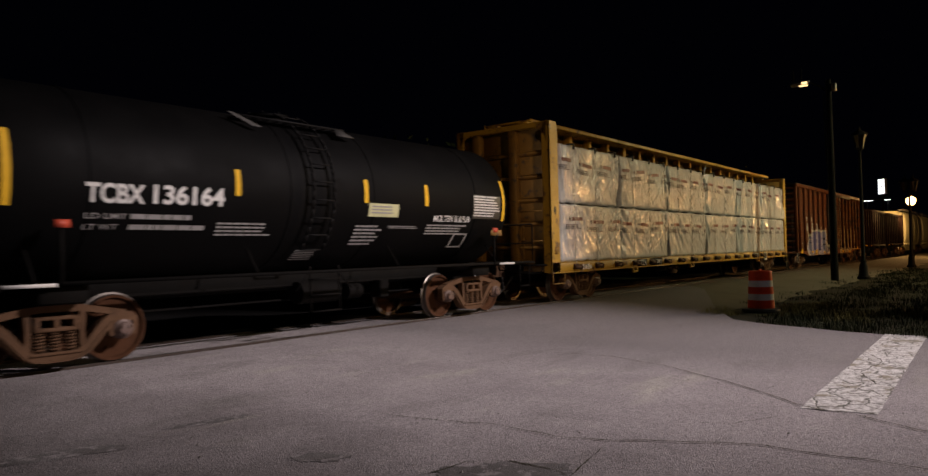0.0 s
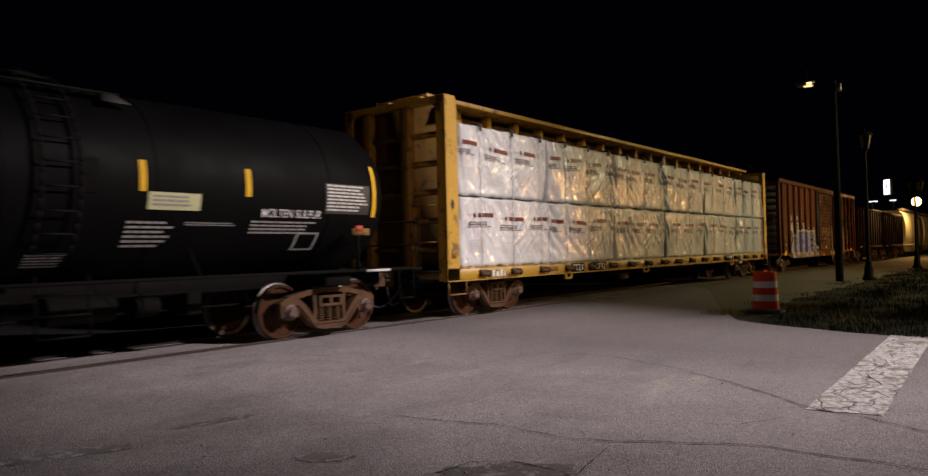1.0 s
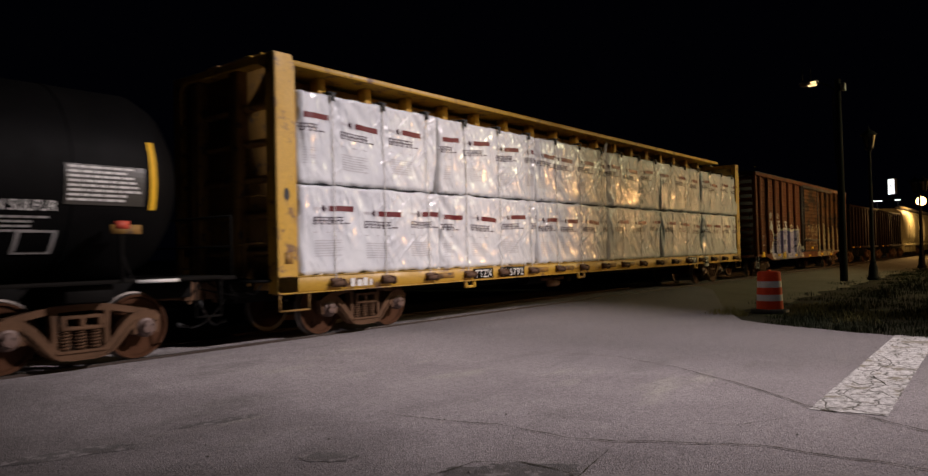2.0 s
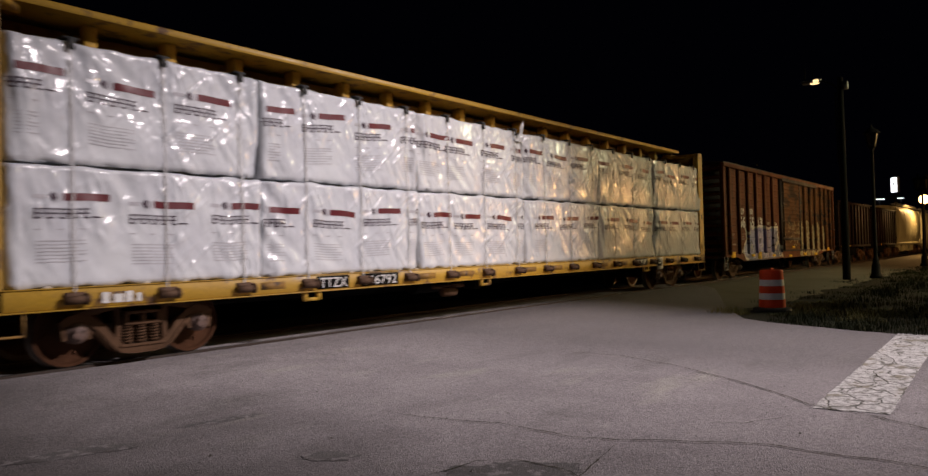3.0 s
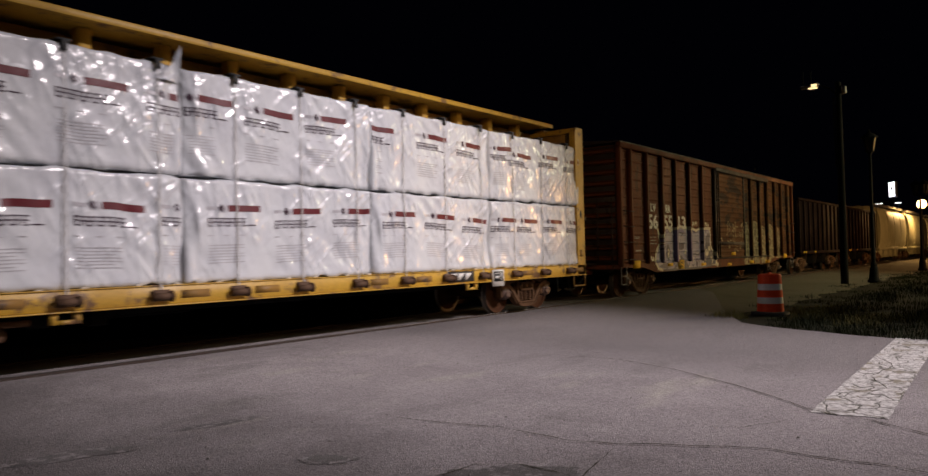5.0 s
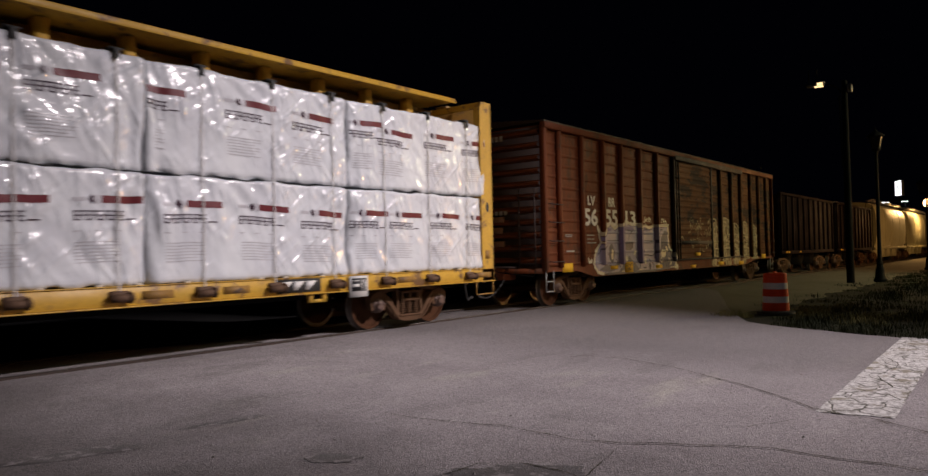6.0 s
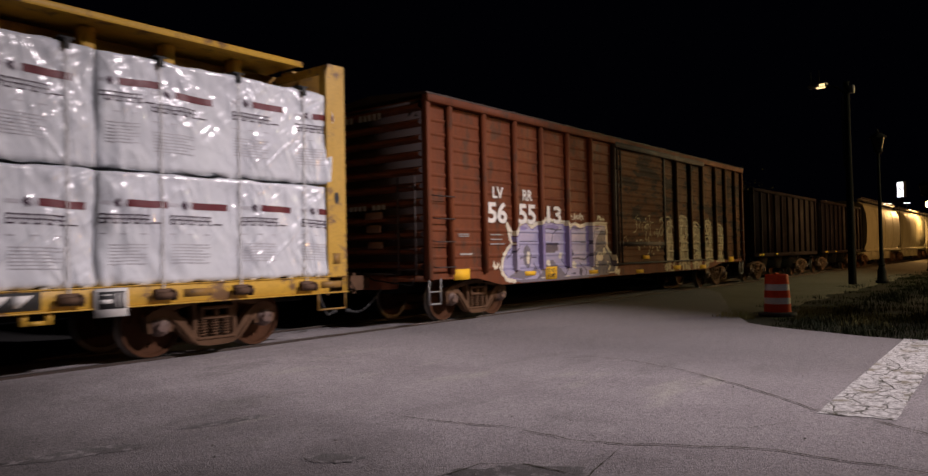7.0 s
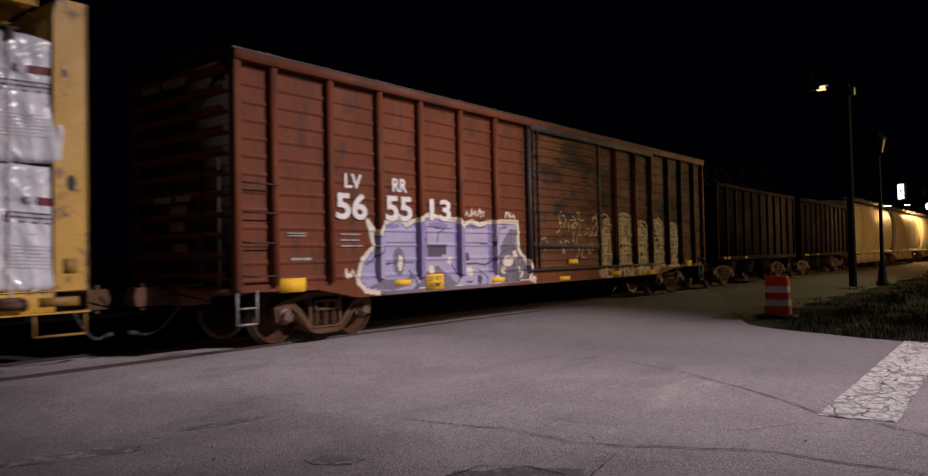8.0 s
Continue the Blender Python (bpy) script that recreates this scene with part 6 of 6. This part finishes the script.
# ---- hoppers farther back ----
def build_open_hopper(x0, x1):
    cx, H = (x0 + x1) / 2, (x1 - x0) / 2
    t = car("open_hopper", cx, "dark brown open-top hopper car with upright ribs", "hopper car")
    bm = bmesh.new()
    prism(bm, [(-H + 0.1, 1.15), (H - 0.1, 1.15), (H, 1.4), (H, 3.75), (H - 0.06, 3.75), (H - 0.4, 1.6), (-H + 0.4, 1.6), (-H + 0.06, 3.75), (-H, 3.75), (-H, 1.4)], -1.3, 1.3)
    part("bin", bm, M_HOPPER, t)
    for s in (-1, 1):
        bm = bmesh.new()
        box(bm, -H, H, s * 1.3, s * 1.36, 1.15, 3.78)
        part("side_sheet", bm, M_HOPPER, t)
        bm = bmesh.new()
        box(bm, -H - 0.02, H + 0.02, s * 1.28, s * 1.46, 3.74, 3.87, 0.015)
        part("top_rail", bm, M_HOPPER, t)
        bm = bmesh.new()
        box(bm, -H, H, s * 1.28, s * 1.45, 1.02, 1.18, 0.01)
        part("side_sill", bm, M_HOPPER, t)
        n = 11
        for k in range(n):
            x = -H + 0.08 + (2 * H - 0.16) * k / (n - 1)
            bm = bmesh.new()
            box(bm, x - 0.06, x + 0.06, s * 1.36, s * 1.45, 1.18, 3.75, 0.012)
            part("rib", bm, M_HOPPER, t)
        truck(t, s * (H - 1.6))
        coupler(t, s * (H + 0.1), s)
    for k in (-1, 0, 1):
        bm = bmesh.new()
        prism(bm, [(k * 2.3 - 1.0, 1.2), (k * 2.3 + 1.0, 1.2), (k * 2.3 + 0.4, 0.45), (k * 2.3 - 0.4, 0.45)], -0.9, 0.9)
        part("chute", bm, M_UNDER, t)
    bm = bmesh.new()
    box(bm, -H, H, -0.25, 0.25, 0.7, 1.05)
    part("center_sill", bm, M_UNDER, t)
    for x in (-H + 0.6, -H + 1.0, -H + 3.0):
        bm = bmesh.new()
        box(bm, x, x + 0.25, -1.458, -1.452, 1.07, 1.15)
        part("reflector", bm, M_REFLECT, t)


def build_covered_hopper(x0, x1):
    cx, H = (x0 + x1) / 2, (x1 - x0) / 2
    t = car("covered_hopper", cx, "tan-grey covered hopper car with rounded sides", "hopper car")
    arc = [(-1.3, 1.15), (-1.47, 1.6), (-1.53, 2.3), (-1.53, 3.0), (-1.47, 3.6), (-1.32, 4.1), (-0.9, 4.38), (0, 4.45)]
    prof = arc + [(-y, z) for y, z in arc[-2::-1]]
    bm = bmesh.new()
    n = len(prof)
    rings = []
    for x, k in ((-H, 0.97), (-H + 0.1, 1.0), (H - 0.1, 1.0), (H, 0.97)):
        rings.append([bm.verts.new((x, y * k, z)) for y, z in prof])
    for a, b in zip(rings, rings[1:]):
        for i in range(n):
            bm.faces.new((a[i], a[(i + 1) % n], b[(i + 1) % n], b[i]))
    bm.faces.new(rings[0])
    bm.faces.new(rings[-1])
    bmesh.ops.recalc_face_normals(bm, faces=bm.faces[:])
    part("body", bm, M_COVERED, t)
    for k in range(1, 4):
        bm = bmesh.new()
        x = -H + 2 * H * k / 4
        for (ya, za), (yb, zb) in zip(arc, arc[1:]):
            rod(bm, (x, ya - 0.004, za), (x, yb - 0.004, zb), 0.018, 5)
        part("weld_seam", bm, M_COVERED, t)
    for s in (-1, 1):
        bm = bmesh.new()
        box(bm, -H - 0.5, H + 0.5, s * 1.22, s * 1.46, 1.02, 1.18, 0.015)
        part("side_sill", bm, M_COVERED, t)
        bm = bmesh.new()
        box(bm, -H - 0.3, H + 0.3, s * 0.85, s * 1.2, 4.5, 4.53)
        for k in range(12):
            x = -H + 2 * H * k / 11
            rod(bm, (x, s * 1.0, 4.3), (x, s * 1.0, 4.52), 0.02, 6)
            rod(bm, (x, s * 1.2, 4.5), (x, s * 1.2, 4.62), 0.014, 5)
        rod(bm, (-H, s * 1.2, 4.62), (H, s * 1.2, 4.62), 0.014, 5)
        part("roof_walk", bm, M_HEAD, t)
        bm = bmesh.new()
        for y in (-1.3, -0.9):
            rod(bm, (s * (H + 0.4), y, 1.1), (s * (H + 0.4), y, 4.5), 0.02, 6)
        for k in range(9):
            rod(bm, (s * (H + 0.4), -1.3, 1.3 + 0.38 * k), (s * (H + 0.4), -0.9, 1.3 + 0.38 * k), 0.013, 6)
        part("end_ladder", bm, M_UNDER, t)
        truck(t, s * (H - 1.3))
        coupler(t, s * (H + 0.4), s)
    for k in (-1.5, -0.5, 0.5, 1.5):
        bm = bmesh.new()
        x = k * 2.6
        prism(bm, [(x - 1.2, 1.2), (x + 1.2, 1.2), (x + 0.35, 0.4), (x - 0.35, 0.4)], -1.1, 1.1)
        part("chute", bm, M_COVERED, t)
    bm = bmesh.new()
    box(bm, -H - 0.4, H + 0.4, -0.25, 0.25, 0.7, 1.05)
    part("center_sill", bm, M_UNDER, t)


build_tank_car()
build_centerbeam()
build_bundles()
build_boxcar()
build_open_hopper(60.35, 70.75)
build_open_hopper(71.9, 82.4)
build_covered_hopper(84.2, 97.9)
build_covered_hopper(100.0, 113.7)
build_covered_hopper(115.8, 129.5)


# ---- street furniture ----
def build_drum():
    d = tagged(new("traffic_drum"), "orange traffic drum with two white reflective bands", "traffic drum")
    d.location = (18.3, 5.06, height(18.3, 5.06) - 0.04)
    def ring(name, z0, z1, r0, r1, m, lip=0.0):
        bm = bmesh.new()
        lathe(bm, [(r0 + lip, z0), (r0 + lip, z0 + 0.012), (r0, z0 + 0.02), (r1, z1 - 0.012), (r1, z1)], 32)
        return part(name, bm, m, d)
    bm = bmesh.new()
    lathe(bm, [(0.27, 0.0), (0.42, 0.0), (0.44, 0.03), (0.43, 0.08), (0.33, 0.10), (0.3, 0.1)], 32)
    part("rubber_base", bm, M_BLACK, d, "black rubber base ring")
    z = 0.08
    for h, r0, r1, m, nm in ((0.21, 0.305, 0.297, M_ORANGE, "drum_section"), (0.15, 0.293, 0.288, M_SHEETING, "white_band"), (0.17, 0.288, 0.28, M_ORANGE, "drum_section"), (0.15, 0.276, 0.27, M_SHEETING, "white_band"), (0.2, 0.27, 0.262, M_ORANGE, "drum_section")):
        ring(nm, z, z + h, r0, r1, m, 0.008 if m is M_ORANGE else 0.0)
        z += h
    bm = bmesh.new()
    lathe(bm, [(0.262, z), (0.255, z + 0.025), (0.2, z + 0.035), (0.1, z + 0.035)], 32)
    box(bm, -0.09, 0.09, -0.02, 0.02, z + 0.03, z + 0.07, 0.008)
    part("lid", bm, M_ORANGE, d)


def build_light_pole():
    p = tagged(new("street_lamp"), "tall weathered pole with a grey arm light", "street lamp")
    x, y = 34.15, 6.4
    p.location = (x, y, height(x, y) - 0.06)
    bm = bmesh.new()
    lathe(bm, [(0.16, 0.0), (0.155, 1.2), (0.14, 4.0), (0.115, 8.6), (0.1, 8.62)], 16)
    part("pole", bm, M_POST, p)
    bm = bmesh.new()
    path(bm, [(0, 0.05, 8.05), (0, 0.3, 8.36), (0, 0.65, 8.56), (0, 0.9, 8.6)], 0.032, 8)
    part("arm", bm, M_POST, p)
    bm = bmesh.new()
    box(bm, -0.17, 0.17, 0.8, 1.5, 8.52, 8.66, 0.03)
    box(bm, -0.1, 0.1, 0.74, 0.98, 8.62, 8.7, 0.02)
    head = part("lamp_head", bm, M_HEAD, p, "pale grey lamp housing")
    bm = bmesh.new()
    box(bm, -0.13, 0.13, 0.84, 1.16, 8.495, 8.522)
    box(bm, -0.182, -0.17, 0.8, 1.02, 8.53, 8.64)
    part("lens", bm, M_TUBELOW, head, "dim lit lamp lens")
    for yy in (1.06, 1.38):
        bm = bmesh.new()
        rod(bm, (0, yy, 8.64), (0, yy, 9.25), 0.022, 6)
        part("spike", bm, M_POST, head)
    bm = bmesh.new()
    box(bm, -0.12, 0.12, -0.3, -0.12, 8.1, 8.42, 0.02)
    part("control_box", bm, M_HEAD, p)
    bm = bmesh.new()
    rod(bm, (0.0, 0.17, 5.0), (0.0, 0.2, 8.0), 0.03, 6)
    part("conduit", bm, M_POST, p)


def lantern_post(x, y, h, twin, label):
    p = tagged(new("lamp_post"), label, "lamp post", "ornamental lamp posts")
    p.location = (x, y, height(x, y) - 0.06)
    bm = bmesh.new()
    lathe(bm, [(0.26, 0), (0.26, 0.12), (0.2, 0.2), (0.17, 0.6), (0.12, 0.75), (0.14, 0.8), (0.085, 0.9), (0.07, h * 0.55), (0.055, h - 1.15), (0.09, h - 1.1), (0.09, h - 1.05), (0.05, h - 1.0)], 14)
    part("pole", bm, M_IRON, p)
    for dy in ((-0.22, 0.22) if twin else (0.0,)):
        bm = bmesh.new()
        if twin:
            path(bm, [(0, 0, h - 1.15), (0, dy * 0.7, h - 1.1), (0, dy, h - 0.95)], 0.03, 6)
        lathe(bm, [(0.06, h - 1.1), (0.19, h - 1.0), (0.19, h - 0.96)], 8, pose(0, dy, 0))
        lathe(bm, [(0.36, h - 0.42), (0.33, h - 0.36), (0.14, h - 0.22), (0.06, h - 0.18), (0.02, h - 0.02), (0.012, h)], 8, pose(0, dy, 0))
        for k in range(4):
            a = k * 1.571 + 0.785
            rod(bm, (0.17 * math.cos(a), dy + 0.17 * math.sin(a), h - 0.97), (0.31 * math.cos(a), dy + 0.31 * math.sin(a), h - 0.41), 0.018, 5)
        lant = part("lantern", bm, M_IRON, p)
        bm = bmesh.new()
        lathe(bm, [(0.16, h - 0.96), (0.28, h - 0.43), (0.27, h - 0.42)], 8, pose(0, dy, 0))
        part("glass", bm, M_LENS, lant, "unlit milky glass")


def glowing_post(x, y, z):
    g = height(x, y) - 0.06
    p = tagged(new("lamp_post"), "lamp post with a brightly glowing warm globe", "lamp post", "ornamental lamp posts")
    p.location = (x, y, g)
    bm = bmesh.new()
    lathe(bm, [(0.2, 0), (0.18, 0.3), (0.08, 0.6), (0.05, z - g - 0.45), (0.12, z - g - 0.4)], 12)
    part("pole", bm, M_IRON, p)
    bm = bmesh.new()
    bmesh.ops.create_uvsphere(bm, u_segments=16, v_segments=10, radius=0.42, matrix=Matrix.Translation((0, 0, z - g)))
    globe = part("globe", bm, M_GLOBE, p, "glowing warm globe")
    globe.visible_shadow = False


def build_sign():
    x, y, z = 119.0, 15.7, 9.6
    s = tagged(new("pole_sign"), "tall lit white sign box on a pole", "sign")
    s.location = (x, y, height(x, y) - 0.1)
    s.rotation_euler = (0, 0, radians(-48))
    bm = bmesh.new()
    rod(bm, (0, 0, 0), (0, 0, 8.6), 0.18, 10)
    part("pole", bm, M_IRON, s)
    bm = bmesh.new()
    box(bm, -0.2, 0.2, -0.72, 0.72, 8.5, 10.7, 0.03)
    cab = part("cabinet", bm, M_HEAD, s)
    for k in (-1, 1):
        bm = bmesh.new()
        box(bm, k * 0.2, k * 0.215, -0.66, 0.66, 8.56, 10.64)
        part("face", bm, M_SIGNLIT, cab, "glowing white face")
        bm = bmesh.new()
        prism(bm, [(-0.16, 9.45), (0.1, 9.45), (0.2, 10.0), (-0.06, 10.0)], 0, 0.01)
        v = part("face_shape", bm, M_UNDER, cab)
        v.matrix_basis = pose(k * 0.22, 0, 0, 0, 0, 90)
    c = tagged(new("canopy_light"), "bright white strip lights under a dark canopy", "canopy light")
    c.location = (124, 17.2, height(124, 17.2) - 0.1)
    bm = bmesh.new()
    box(bm, -0.4, 0.4, -1.8, 1.6, 8.05, 8.3, 0.02)
    for yy in (-1.5, 1.3):
        rod(bm, (0, yy, 0), (0, yy, 8.1), 0.12, 8)
    part("canopy", bm, M_IRON, c)
    for yy in (-1.5, 0.9):
        bm = bmesh.new()
        box(bm, -0.45, -0.1, yy - 0.35, yy + 0.75, 7.98, 8.05)
        part("tube", bm, M_TUBE, c, "white glowing tube")


def build_tree(x, y, h, r, seed):
    rnd = random.Random(seed)
    t = tagged(new("tree"), "dark broadleaf tree behind the track at night", "tree", "trees behind the track")
    t.location = (x, y, height(x, y) - 0.1)
    bm = bmesh.new()
    rod(bm, (0, 0, 0), (0.1, 0, h * 0.45), 0.28, 9, 0.17)
    ends = []
    for k in range(7):
        a = k * 0.9 + rnd.random()
        q = (r * 0.55 * math.cos(a), r * 0.55 * math.sin(a), h * rnd.uniform(0.55, 0.85))
        rod(bm, (0.1, 0, h * 0.42), q, 0.1, 6, 0.03)
        ends.append(q)
    part("trunk", bm, M_BARK, t)
    verts, faces = [], []
    for _ in range(2600):
        c = Vector(rnd.choice(ends))
        q = c + Vector((rnd.gauss(0, r * 0.3), rnd.gauss(0, r * 0.3), rnd.gauss(0, h * 0.11)))
        n = Vector((rnd.gauss(0, 1), rnd.gauss(0, 1), rnd.gauss(0, 1))).normalized()
        u = n.orthogonal().normalized() * rnd.uniform(0.1, 0.22)
        v = n.cross(u)
        k = len(verts)
        verts += [tuple(q - u), tuple(q - v * 0.5), tuple(q + u), tuple(q + v * 0.5)]
        faces.append((k, k + 1, k + 2, k + 3))
    raw("crown", verts, faces, M_LEAF, t, False)


M_TUBELOW = glow_mat("dim_lamp_lens", (1.0, 0.7, 0.35), 1.6)
build_drum()
build_light_pole()
lantern_post(35.95, 5.58, 6.75, False, "tall black iron lamp post with one unlit lantern")
lantern_post(52.9, 5.55, 5.75, True, "black iron lamp post with two unlit lanterns")
glowing_post(80.0, 8.28, 5.15)
glowing_post(54.0, -11.0, 4.4)
build_sign()
for k, (x, y, h, r) in enumerate(((48, 26, 8.5, 3.6), (60, 30, 10, 4.2), (74, 27, 9, 3.8), (90, 31, 11, 4.5), (34, 30, 8, 3.5))):
    build_tree(x, y, h, r, 20 + k)


# ---- movement ----
def motions():
    times = [0.5 * k for k in range(17)]
    for thing, x, y, z in RIDERS:
        walk(thing, [(s, pose(x - SPEED * s, y, z)) for s in times])
    step = 4 / 30
    for w, x in WHEELSETS:
        walk(w, [(step * k, pose(x, 0, 0.457, 0, -math.degrees(SPEED * step * k / 0.457), 0)) for k in range(61)])


motions()
